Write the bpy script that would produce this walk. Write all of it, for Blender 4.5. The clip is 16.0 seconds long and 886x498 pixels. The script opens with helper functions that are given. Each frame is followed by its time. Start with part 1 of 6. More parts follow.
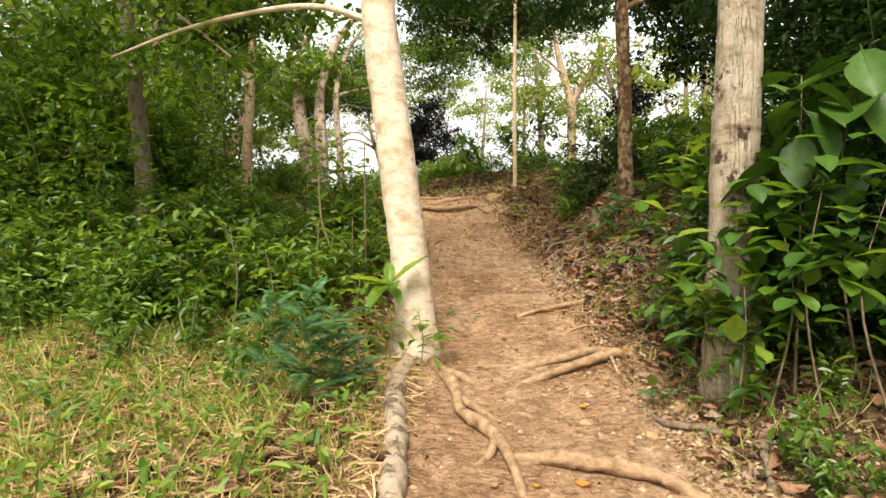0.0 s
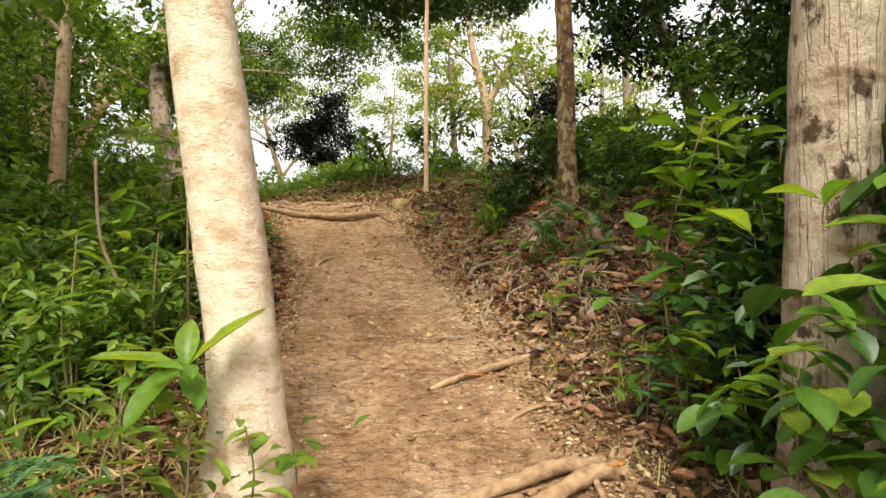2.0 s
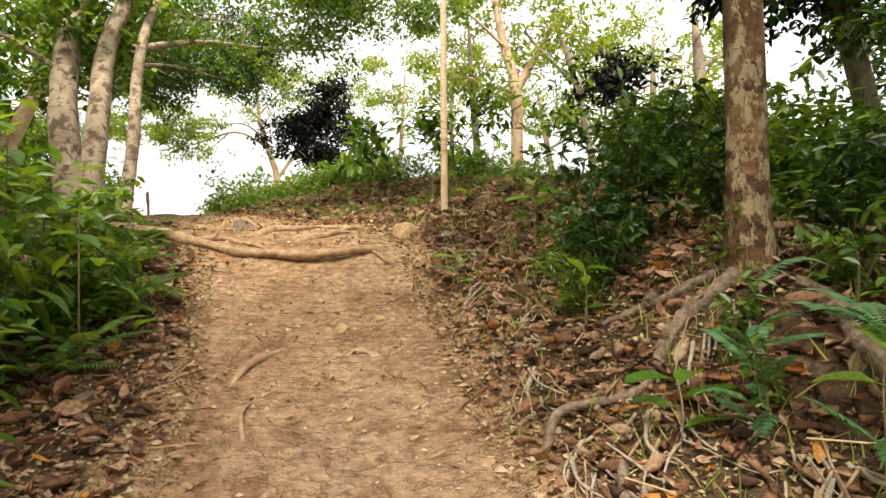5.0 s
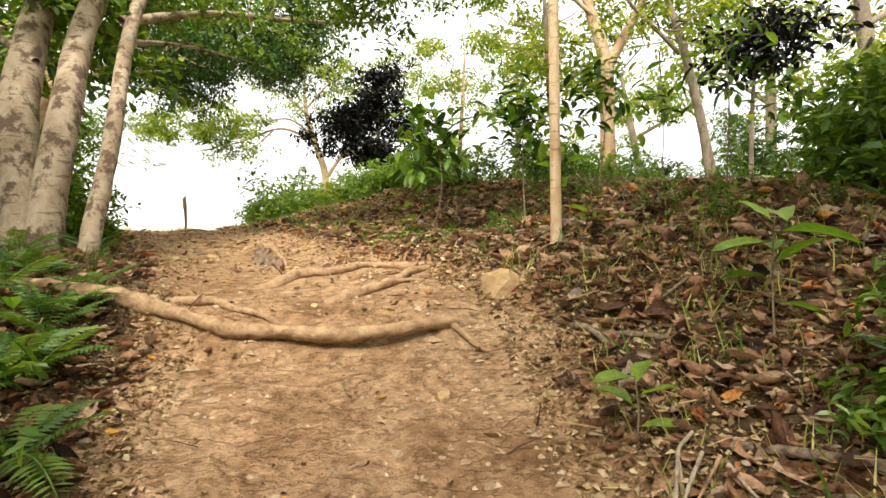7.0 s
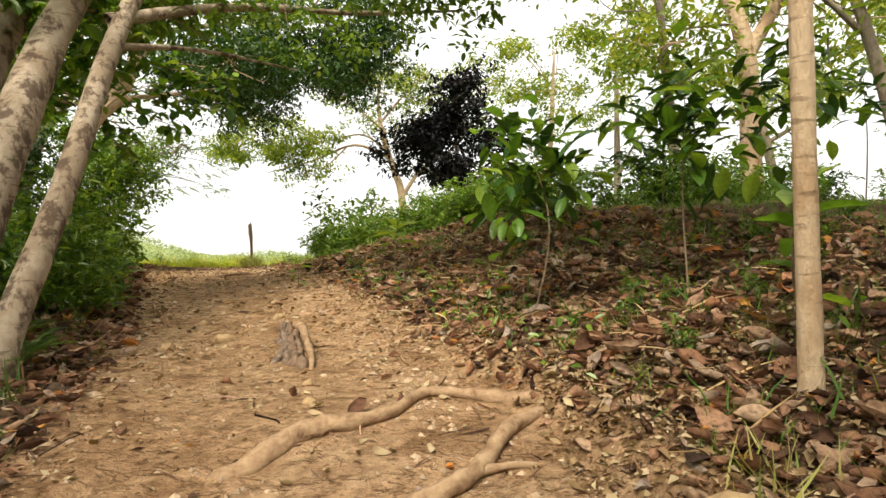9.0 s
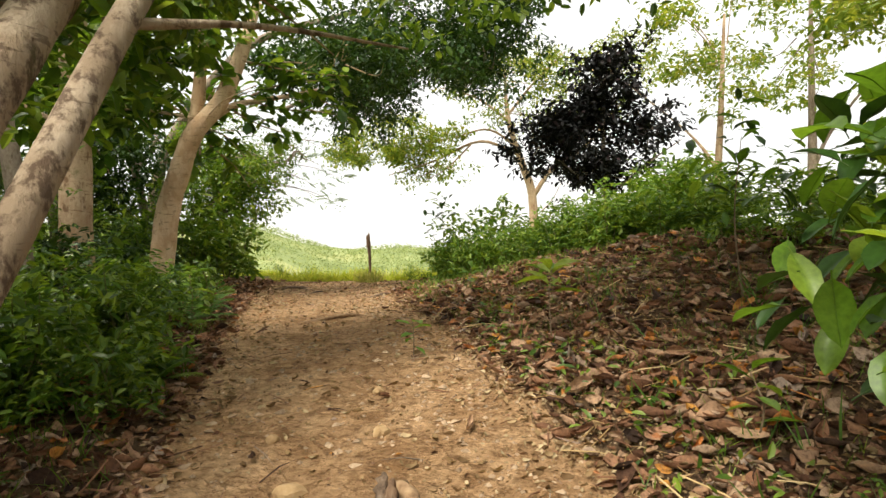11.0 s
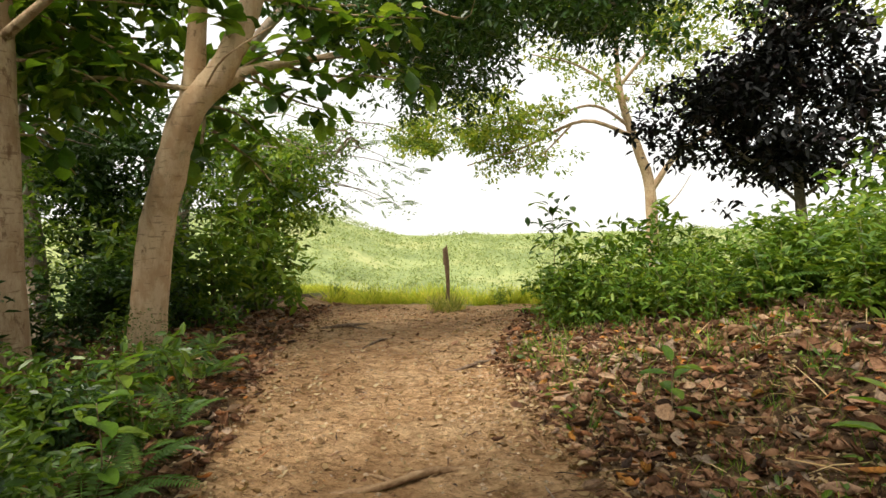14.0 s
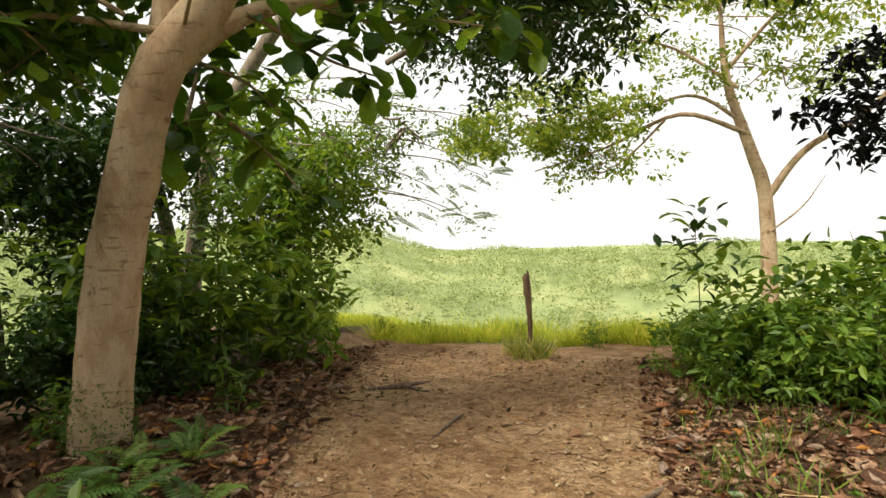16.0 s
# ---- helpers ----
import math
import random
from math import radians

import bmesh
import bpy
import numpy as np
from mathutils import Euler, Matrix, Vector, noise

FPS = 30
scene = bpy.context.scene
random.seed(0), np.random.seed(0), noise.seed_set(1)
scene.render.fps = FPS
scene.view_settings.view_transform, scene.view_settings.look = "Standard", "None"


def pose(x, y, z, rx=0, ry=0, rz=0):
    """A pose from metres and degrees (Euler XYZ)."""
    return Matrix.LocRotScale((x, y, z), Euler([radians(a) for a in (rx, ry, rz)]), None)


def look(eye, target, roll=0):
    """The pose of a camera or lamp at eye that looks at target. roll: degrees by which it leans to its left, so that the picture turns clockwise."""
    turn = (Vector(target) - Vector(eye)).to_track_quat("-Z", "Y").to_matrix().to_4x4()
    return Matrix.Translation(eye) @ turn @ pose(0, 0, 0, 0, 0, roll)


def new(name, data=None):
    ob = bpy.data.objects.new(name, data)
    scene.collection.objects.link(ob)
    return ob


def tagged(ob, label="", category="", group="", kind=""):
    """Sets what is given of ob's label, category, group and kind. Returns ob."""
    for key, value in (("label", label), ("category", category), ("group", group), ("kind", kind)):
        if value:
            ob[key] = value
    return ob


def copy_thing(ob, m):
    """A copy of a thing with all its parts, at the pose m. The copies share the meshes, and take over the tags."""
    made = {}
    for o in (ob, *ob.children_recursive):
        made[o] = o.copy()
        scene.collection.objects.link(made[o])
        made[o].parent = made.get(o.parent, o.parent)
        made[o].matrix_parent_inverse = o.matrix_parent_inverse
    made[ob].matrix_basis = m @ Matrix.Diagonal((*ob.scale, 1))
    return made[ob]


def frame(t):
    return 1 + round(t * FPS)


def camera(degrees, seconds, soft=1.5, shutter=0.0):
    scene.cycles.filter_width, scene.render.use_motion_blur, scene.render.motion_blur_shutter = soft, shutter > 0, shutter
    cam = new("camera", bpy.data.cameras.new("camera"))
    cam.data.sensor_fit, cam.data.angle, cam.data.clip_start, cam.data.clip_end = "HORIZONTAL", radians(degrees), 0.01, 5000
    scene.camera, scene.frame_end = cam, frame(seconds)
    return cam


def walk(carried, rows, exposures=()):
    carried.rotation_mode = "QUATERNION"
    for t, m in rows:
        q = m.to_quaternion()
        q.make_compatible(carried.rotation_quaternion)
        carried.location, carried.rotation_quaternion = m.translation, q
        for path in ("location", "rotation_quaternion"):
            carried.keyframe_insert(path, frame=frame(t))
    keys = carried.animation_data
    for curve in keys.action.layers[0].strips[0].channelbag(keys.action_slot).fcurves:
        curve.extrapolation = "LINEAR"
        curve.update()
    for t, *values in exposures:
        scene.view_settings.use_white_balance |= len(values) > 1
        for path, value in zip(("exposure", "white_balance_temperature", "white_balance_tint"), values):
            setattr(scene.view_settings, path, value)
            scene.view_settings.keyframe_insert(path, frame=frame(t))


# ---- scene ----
cam = camera(76.7, 16.0)
METRES, EYE, TILT, LEAN, TURN = 19.0, 1.55, 0.0, 0.0, 0.0
ROWS = [
    (0.0, 0.0, 0.0, 0.0, 0.0, 0.0, 0.0),
    (0.5, 0.0001, 0.0214, -0.0018, -3.97, 0.03, -0.09),
    (1.0, 0.0043, 0.0494, -0.0019, -5.83, 0.7, -0.13),
    (1.5, 0.0097, 0.0814, 0.004, -7.85, 0.72, -0.18),
    (2.0, 0.0131, 0.113, 0.0092, -9.21, 0.77, -0.15),
    (2.5, 0.0174, 0.145, 0.0144, -10.48, 0.98, -0.25),
    (3.0, 0.0202, 0.1742, 0.0218, -13.75, 0.54, -0.32),
    (3.5, 0.0272, 0.2007, 0.0244, -13.32, 1.3, -0.23),
    (4.0, 0.0328, 0.2294, 0.0341, -11.67, 0.33, -0.16),
    (4.5, 0.0343, 0.2588, 0.0396, -9.42, 0.35, -0.03),
    (7.0, 0.0265, 0.4206, 0.0719, -2.39, -0.58, 0.5),
    (7.5, 0.0299, 0.4494, 0.0764, -0.18, -0.27, 0.59),
    (8.0, 0.0275, 0.4774, 0.083, 0.54, -0.9, 0.64),
    (8.5, 0.0248, 0.5043, 0.0916, 3.05, -0.61, 0.88),
    (9.0, 0.0219, 0.5337, 0.1002, 5.96, 0.4, 1.02),
    (9.5, 0.0154, 0.5612, 0.1074, 6.48, -0.1, 0.99),
    (10.0, 0.0118, 0.5903, 0.1106, 10.83, 0.28, 1.19),
    (12.5, -0.0677, 0.7133, 0.1567, 21.65, -1.2, 1.34),
    (13.0, -0.0812, 0.7433, 0.1578, 21.38, -1.23, 1.41),
    (13.5, -0.0927, 0.7765, 0.1588, 21.77, -1.6, 1.4),
    (14.0, -0.1046, 0.8076, 0.1597, 25.22, -1.4, 1.52),
    (14.5, -0.1216, 0.8349, 0.1649, 27.21, -1.32, 1.6),
    (15.0, -0.1428, 0.859, 0.1672, 28.5, -0.72, 1.71),
    (15.5, -0.1645, 0.888, 0.1658, 29.82, 0.09, 1.74),
    (16.0, -0.1896, 0.9118, 0.1671, 28.98, 0.13, 1.69),
]
walk(cam, [(t, pose(0, 0, EYE, TILT, LEAN, TURN) @ pose(METRES * x, METRES * y, METRES * z, 90 + pitch, roll, yaw)) for t, x, y, z, yaw, pitch, roll in ROWS],
     exposures=[(0.0, 0.7), (1.2, 0.7), (2.0, 0.64), (3.5, 0.76), (4.6, 0.98), (7.0, 1.0), (8.2, 0.8), (9.5, 0.6), (12.5, 0.58), (13.5, 0.56), (16.0, 0.42)])

# ---- world, sun, exposure ----
world = bpy.data.worlds.new("sky")
scene.world = world
world.use_nodes = True
wn = world.node_tree
wn.nodes.clear()
sky = wn.nodes.new("ShaderNodeTexSky")
sky.sky_type, sky.sun_disc = "NISHITA", False
sky.sun_elevation, sky.sun_rotation = radians(58), radians(200)
sky.dust_density, sky.air_density, sky.ozone_density = 4.0, 1.0, 1.0
haze = wn.nodes.new("ShaderNodeMix")
haze.data_type = "RGBA"
haze.inputs["Factor"].default_value = 0.7
haze.inputs["B"].default_value = (13.0, 12.6, 11.8, 1)
wbg = wn.nodes.new("ShaderNodeBackground")
wbg.inputs["Strength"].default_value = 0.092
wout = wn.nodes.new("ShaderNodeOutputWorld")
wn.links.new(sky.outputs["Color"], haze.inputs["A"])
wn.links.new(haze.outputs["Result"], wbg.inputs["Color"])
wn.links.new(wbg.outputs["Background"], wout.inputs["Surface"])

sun = new("sun", bpy.data.lights.new("sun", "SUN"))
sun.data.energy, sun.data.angle, sun.data.color = 4.3, radians(26), (1.0, 0.94, 0.82)
sun.matrix_world = look((-6, -16, 30), (0, 6, 0))


# ---- materials ----
def rgb(r, g, b):
    return (r, g, b, 1.0)


def blank(name):
    m = bpy.data.materials.new(name)
    m.use_nodes = True
    nt = m.node_tree
    p = nt.nodes["Principled BSDF"]
    return m, nt, p


def node(nt, kind, **inputs):
    n = nt.nodes.new(kind)
    for k, v in inputs.items():
        n.inputs[k.replace("_", " ")].default_value = v
    return n


def place(nt, stretch=(1, 1, 1)):
    """Object coordinates, stretched."""
    c = nt.nodes.new("ShaderNodeTexCoord")
    m = nt.nodes.new("ShaderNodeMapping")
    m.inputs["Scale"].default_value = stretch
    nt.links.new(c.outputs["Object"], m.inputs["Vector"])
    return m.outputs["Vector"]


def ramp(nt, source, stops):
    r = nt.nodes.new("ShaderNodeValToRGB")
    e = r.color_ramp.elements
    while len(e) < len(stops):
        e.new(0.5)
    for s, (at, col) in zip(e, stops):
        s.position, s.color = at, col
    nt.links.new(source, r.inputs["Fac"])
    return r.outputs["Color"]


def noise_tex(nt, vec, scale, detail=5, rough=0.6):
    n = node(nt, "ShaderNodeTexNoise", Scale=scale, Detail=detail, Roughness=rough)
    nt.links.new(vec, n.inputs["Vector"])
    return n.outputs["Fac"]


def mixed(nt, fac, a, b, blend="MIX"):
    m = nt.nodes.new("ShaderNodeMix")
    m.data_type, m.blend_type = "RGBA", blend
    for sock, v in (("Factor", fac), ("A", a), ("B", b)):
        s = m.inputs[sock]
        if isinstance(v, bpy.types.NodeSocket):
            nt.links.new(v, s)
        else:
            s.default_value = v
    return m.outputs["Result"]


def bumped(nt, p, height, strength, distance):
    b = node(nt, "ShaderNodeBump", Strength=strength, Distance=distance)
    nt.links.new(height, b.inputs["Height"])
    nt.links.new(b.outputs["Normal"], p.inputs["Normal"])
    return b


def leaf_material(name, stops, rough=0.45, glow=0.35, per="island", spec=0.4):
    """Leaf: colours spread at random over the leaves, blotches, light through the blade."""
    m, nt, p = blank(name)
    if per == "island":
        src = nt.nodes.new("ShaderNodeNewGeometry").outputs["Random Per Island"]
    else:
        src = nt.nodes.new("ShaderNodeObjectInfo").outputs["Random"]
    col = ramp(nt, src, stops)
    vec = place(nt)
    blot = noise_tex(nt, vec, 9.0, 4)
    dark = ramp(nt, blot, [(0.3, rgb(0.72, 0.72, 0.66)), (0.7, rgb(1.15, 1.12, 1.0))])
    col = mixed(nt, 1.0, col, dark, "MULTIPLY")
    nt.links.new(col, p.inputs["Base Color"])
    p.inputs["Roughness"].default_value = rough
    p.inputs["Specular IOR Level"].default_value = spec
    tr = nt.nodes.new("ShaderNodeBsdfTranslucent")
    warm = mixed(nt, 1.0, col, rgb(1.5, 1.35, 0.6), "MULTIPLY")
    nt.links.new(warm, tr.inputs["Color"])
    mx = nt.nodes.new("ShaderNodeMixShader")
    mx.inputs["Fac"].default_value = glow
    out = nt.nodes["Material Output"]
    nt.links.new(p.outputs["BSDF"], mx.inputs[1])
    nt.links.new(tr.outputs["BSDF"], mx.inputs[2])
    nt.links.new(mx.outputs["Shader"], out.inputs["Surface"])
    return m


def dry_leaf_material():
    """Fallen leaves: brown to tan by leaf, blotched and creased within the blade."""
    m, nt, p = blank("leaf_dry")
    src = nt.nodes.new("ShaderNodeNewGeometry").outputs["Random Per Island"]
    col = ramp(nt, src, [(0, rgb(0.035, 0.02, 0.013)), (0.2, rgb(0.115, 0.055, 0.030)), (0.42, rgb(0.235, 0.115, 0.060)), (0.62, rgb(0.345, 0.185, 0.105)), (0.82, rgb(0.46, 0.305, 0.19)), (0.92, rgb(0.32, 0.25, 0.195)), (0.96, rgb(0.47, 0.17, 0.045)), (1, rgb(0.54, 0.27, 0.06))])
    vec = place(nt)
    blot = noise_tex(nt, vec, 38.0, 5, 0.65)
    fine = noise_tex(nt, vec, 150.0, 4, 0.6)
    col = mixed(nt, 1.0, col, ramp(nt, blot, [(0.32, rgb(0.45, 0.40, 0.36)), (0.5, rgb(1.0, 1.0, 1.0)), (0.7, rgb(1.35, 1.3, 1.2))]), "MULTIPLY")
    nt.links.new(col, p.inputs["Base Color"])
    p.inputs["Roughness"].default_value = 0.72
    p.inputs["Specular IOR Level"].default_value = 0.25
    add = nt.nodes.new("ShaderNodeMath")
    add.operation = "MULTIPLY_ADD"
    nt.links.new(fine, add.inputs[0])
    add.inputs[1].default_value = 0.4
    nt.links.new(blot, add.inputs[2])
    bumped(nt, p, add.outputs[0], 0.9, 0.012)
    tr = nt.nodes.new("ShaderNodeBsdfTranslucent")
    nt.links.new(col, tr.inputs["Color"])
    mx = nt.nodes.new("ShaderNodeMixShader")
    mx.inputs["Fac"].default_value = 0.18
    nt.links.new(p.outputs["BSDF"], mx.inputs[1])
    nt.links.new(tr.outputs["BSDF"], mx.inputs[2])
    nt.links.new(mx.outputs["Shader"], nt.nodes["Material Output"].inputs["Surface"])
    return m


def bark_material(name, light, mid, dark, scale=1.0, rings=True, moss=0.0, patch=0.55, spot=0.57, grain=0.56):
    """Bark: pale and dark patches, fine grain, cross marks."""
    m, nt, p = blank(name)
    vec = place(nt, (1, 1, 0.45))
    flat = place(nt, (0.8, 0.8, 5.0))
    big = noise_tex(nt, vec, 5.0 * scale, 6, 0.65)
    fine = noise_tex(nt, vec, 38.0 * scale, 6, 0.7)
    col = ramp(nt, big, [(patch - 0.14, mid), (patch - 0.04, light), (patch + 0.06, light), (patch + 0.14, mid)])
    col = mixed(nt, ramp(nt, fine, [(grain - 0.24, rgb(0.85, 0.85, 0.85)), (grain, rgb(0, 0, 0))]), col, mid)
    spots = noise_tex(nt, place(nt, (1, 1, 0.6) if rings else (1.3, 1.3, 0.22)), 11.0 * scale, 6, 0.7)
    col = mixed(nt, ramp(nt, spots, [(spot, rgb(0, 0, 0)), (spot + 0.08, rgb(0.85, 0.85, 0.85))]), col, dark)
    height = fine
    if rings:
        ring = noise_tex(nt, flat, 7.0, 4, 0.5)
        marks = ramp(nt, ring, [(0.60, rgb(0, 0, 0)), (0.66, rgb(0.6, 0.6, 0.6))])
        col = mixed(nt, marks, col, dark)
    if moss:
        mo = noise_tex(nt, place(nt), 3.0, 5, 0.7)
        col = mixed(nt, ramp(nt, mo, [(0.62 - 0.2 * moss, rgb(0, 0, 0)), (0.78 - 0.2 * moss, rgb(0.8, 0.8, 0.8))]), col, rgb(0.09, 0.11, 0.035))
    nt.links.new(col, p.inputs["Base Color"])
    p.inputs["Roughness"].default_value = 0.88
    p.inputs["Specular IOR Level"].default_value = 0.2
    bumped(nt, p, height, 0.9, 0.03)
    return m


def scarred_bark(name, base, marks, patches, mark_stretch, mark_scale, patch_stretch, patch_scale, patch_cut, line=0.022, bump=0.7):
    """Bark with curled scar lines or cracks drawn round the levels of a noise, and dark or pale patches."""
    m, nt, p = blank(name)
    tone = noise_tex(nt, place(nt, (1, 1, 1.6)), 4.5, 6, 0.62)
    col = ramp(nt, tone, base)
    fine = noise_tex(nt, place(nt, (1, 1, 0.8)), 60.0, 5, 0.7)
    col = mixed(nt, 1.0, col, ramp(nt, fine, [(0.32, rgb(0.9, 0.88, 0.86)), (0.6, rgb(1.03, 1.03, 1.03))]), "MULTIPLY")
    level = noise_tex(nt, place(nt, mark_stretch), mark_scale, 3, 0.55)
    lines = ramp(nt, level, [(0.5 - line, rgb(0, 0, 0)), (0.5, rgb(1, 1, 1)), (0.5 + line, rgb(0, 0, 0))])
    where = ramp(nt, noise_tex(nt, place(nt, (1.3, 1.3, 1.0)), 6.0, 4, 0.6), [(0.48, rgb(0, 0, 0)), (0.6, rgb(0.9, 0.9, 0.9))])
    scar = mixed(nt, 1.0, lines, where, "MULTIPLY")
    col = mixed(nt, scar, col, marks)
    spots = noise_tex(nt, place(nt, patch_stretch), patch_scale, 7, 0.68)
    col = mixed(nt, ramp(nt, spots, [(patch_cut, rgb(0, 0, 0)), (patch_cut + 0.05, rgb(0.92, 0.92, 0.92))]), col, patches)
    nt.links.new(col, p.inputs["Base Color"])
    p.inputs["Roughness"].default_value = 0.9
    p.inputs["Specular IOR Level"].default_value = 0.2
    low = nt.nodes.new("ShaderNodeMath")
    low.operation = "MULTIPLY_ADD"
    nt.links.new(lines, low.inputs[0])
    low.inputs[1].default_value = -0.5
    nt.links.new(fine, low.inputs[2])
    bumped(nt, p, low.outputs[0], bump, 0.025)
    return m


def ground_material():
    """Trodden orange earth on the path, dark humus beside it, turf on the open slopes, paled for haze."""
    m, nt, p = blank("earth")
    vec = place(nt)
    a = nt.nodes.new("ShaderNodeAttribute")
    a.attribute_name = "trodden"
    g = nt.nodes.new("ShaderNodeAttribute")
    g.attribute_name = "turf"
    n1 = noise_tex(nt, vec, 1.1, 6, 0.6)
    n2 = noise_tex(nt, vec, 14.0, 7, 0.7)
    n3 = noise_tex(nt, vec, 70.0, 5, 0.7)
    dirt = ramp(nt, n1, [(0.3, rgb(0.38, 0.215, 0.11)), (0.5, rgb(0.545, 0.332, 0.186)), (0.7, rgb(0.63, 0.418, 0.254))])
    dirt = mixed(nt, 1.0, dirt, ramp(nt, n2, [(0.3, rgb(0.50, 0.45, 0.40)), (0.52, rgb(0.98, 0.98, 0.98)), (0.72, rgb(1.3, 1.32, 1.36))]), "MULTIPLY")
    n4 = noise_tex(nt, vec, 3.6, 6, 0.7)
    dirt = mixed(nt, 1.0, dirt, ramp(nt, n4, [(0.34, rgb(0.66, 0.60, 0.54)), (0.52, rgb(1.0, 1.0, 1.0)), (0.7, rgb(1.14, 1.16, 1.2))]), "MULTIPLY")
    sep = nt.nodes.new("ShaderNodeSeparateXYZ")
    nt.links.new(vec, sep.inputs["Vector"])
    soil = nt.nodes.new("ShaderNodeMapRange")
    soil.inputs["From Min"].default_value, soil.inputs["From Max"].default_value = 9.5, 14.0
    nt.links.new(sep.outputs["Y"], soil.inputs["Value"])
    tan = mixed(nt, 1.0, dirt, rgb(1.03, 1.04, 0.95), "MULTIPLY")
    dirt = mixed(nt, soil.outputs["Result"], dirt, tan)
    ledge = noise_tex(nt, place(nt, (0.8, 1.5, 1.5)), 5.5, 6, 0.62)
    # small ledges: shade in the crevice and a lighter rim painted as colour
    ledge_shade = ramp(nt, ledge, [(0.465, rgb(1, 1, 1)), (0.5, rgb(0.62, 0.57, 0.52)), (0.52, rgb(1.08, 1.08, 1.08)), (0.58, rgb(1, 1, 1))])
    dirt = mixed(nt, 1.0, dirt, ledge_shade, "MULTIPLY")
    grit = ramp(nt, n3, [(0.62, rgb(0, 0, 0)), (0.70, rgb(0.7, 0.7, 0.7))])
    dirt = mixed(nt, grit, dirt, rgb(0.418, 0.324, 0.216))
    hum = ramp(nt, n2, [(0.3, rgb(0.045, 0.027, 0.0162)), (0.5, rgb(0.126, 0.0765, 0.0405)), (0.7, rgb(0.234, 0.153, 0.081))])
    edge = noise_tex(nt, vec, 5.0, 6, 0.7)
    add = nt.nodes.new("ShaderNodeMath")
    add.operation = "MULTIPLY_ADD"
    nt.links.new(edge, add.inputs[0])
    add.inputs[1].default_value = 0.9
    sub = nt.nodes.new("ShaderNodeMath")
    sub.operation = "ADD"
    nt.links.new(a.outputs["Fac"], sub.inputs[0])
    sub.inputs[1].default_value = -0.45
    nt.links.new(sub.outputs[0], add.inputs[2])
    cut = ramp(nt, add.outputs[0], [(0.38, rgb(0, 0, 0)), (0.62, rgb(1, 1, 1))])
    col = mixed(nt, cut, hum, dirt)
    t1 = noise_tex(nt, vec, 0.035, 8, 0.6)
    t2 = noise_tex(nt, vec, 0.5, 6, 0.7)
    # turf kept pale: the haze over the far hills is put into its colour
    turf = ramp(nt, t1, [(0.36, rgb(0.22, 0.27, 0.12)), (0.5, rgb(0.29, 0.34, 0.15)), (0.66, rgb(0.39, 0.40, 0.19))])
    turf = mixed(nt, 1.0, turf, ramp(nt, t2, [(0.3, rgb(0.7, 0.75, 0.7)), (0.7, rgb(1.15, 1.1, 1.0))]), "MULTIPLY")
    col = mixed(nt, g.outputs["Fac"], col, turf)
    nt.links.new(col, p.inputs["Base Color"])
    p.inputs["Roughness"].default_value = 0.95
    p.inputs["Specular IOR Level"].default_value = 0.15
    hsum = nt.nodes.new("ShaderNodeMath")
    hsum.operation = "MULTIPLY_ADD"
    nt.links.new(n3, hsum.inputs[0])
    hsum.inputs[1].default_value = 0.35
    nt.links.new(n2, hsum.inputs[2])
    step = nt.nodes.new("ShaderNodeMath")
    step.operation = "MULTIPLY_ADD"
    nt.links.new(ramp(nt, ledge, [(0.46, rgb(0, 0, 0)), (0.52, rgb(0.5, 0.5, 0.5)), (0.60, rgb(0.5, 0.5, 0.5)), (0.64, rgb(1, 1, 1))]), step.inputs[0])
    step.inputs[1].default_value = 0.5
    nt.links.new(hsum.outputs[0], step.inputs[2])
    bumped(nt, p, step.outputs[0], 1.0, 0.08)
    return m


def plain_material(name, stops, scale, rough=0.85, stretch=(1, 1, 1), bump=0.5, island=False):
    m, nt, p = blank(name)
    n = noise_tex(nt, place(nt, stretch), scale, 6, 0.65)
    col = ramp(nt, n, stops)
    if island:
        r = nt.nodes.new("ShaderNodeNewGeometry").outputs["Random Per Island"]
        col = mixed(nt, 1.0, col, ramp(nt, r, [(0, rgb(0.6, 0.58, 0.55)), (1, rgb(1.25, 1.25, 1.25))]), "MULTIPLY")
    nt.links.new(col, p.inputs["Base Color"])
    p.inputs["Roughness"].default_value = rough
    p.inputs["Specular IOR Level"].default_value = 0.25
    bumped(nt, p, n, bump, 0.02)
    return m


EARTH = ground_material()
LEAF_MID = leaf_material("leaf_mid_green", [(0, rgb(0.045, 0.105, 0.013)), (0.5, rgb(0.10, 0.19, 0.023)), (1, rgb(0.24, 0.35, 0.05))], 0.36, 0.48, spec=0.6)
LEAF_DARK = leaf_material("leaf_dark_green", [(0, rgb(0.018, 0.048, 0.010)), (0.6, rgb(0.035, 0.085, 0.015)), (1, rgb(0.07, 0.13, 0.022))], 0.38, 0.25)
LEAF_LIME = leaf_material("leaf_lime", [(0, rgb(0.10, 0.18, 0.025)), (0.6, rgb(0.20, 0.28, 0.04)), (1, rgb(0.36, 0.38, 0.07))], 0.5, 0.5)
LEAF_BLUE = leaf_material("leaf_blue_green", [(0, rgb(0.055, 0.14, 0.055)), (1, rgb(0.11, 0.23, 0.09))], 0.55, 0.3)
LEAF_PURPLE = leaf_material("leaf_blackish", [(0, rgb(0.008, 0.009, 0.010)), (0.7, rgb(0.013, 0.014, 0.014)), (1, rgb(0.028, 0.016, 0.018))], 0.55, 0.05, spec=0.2)
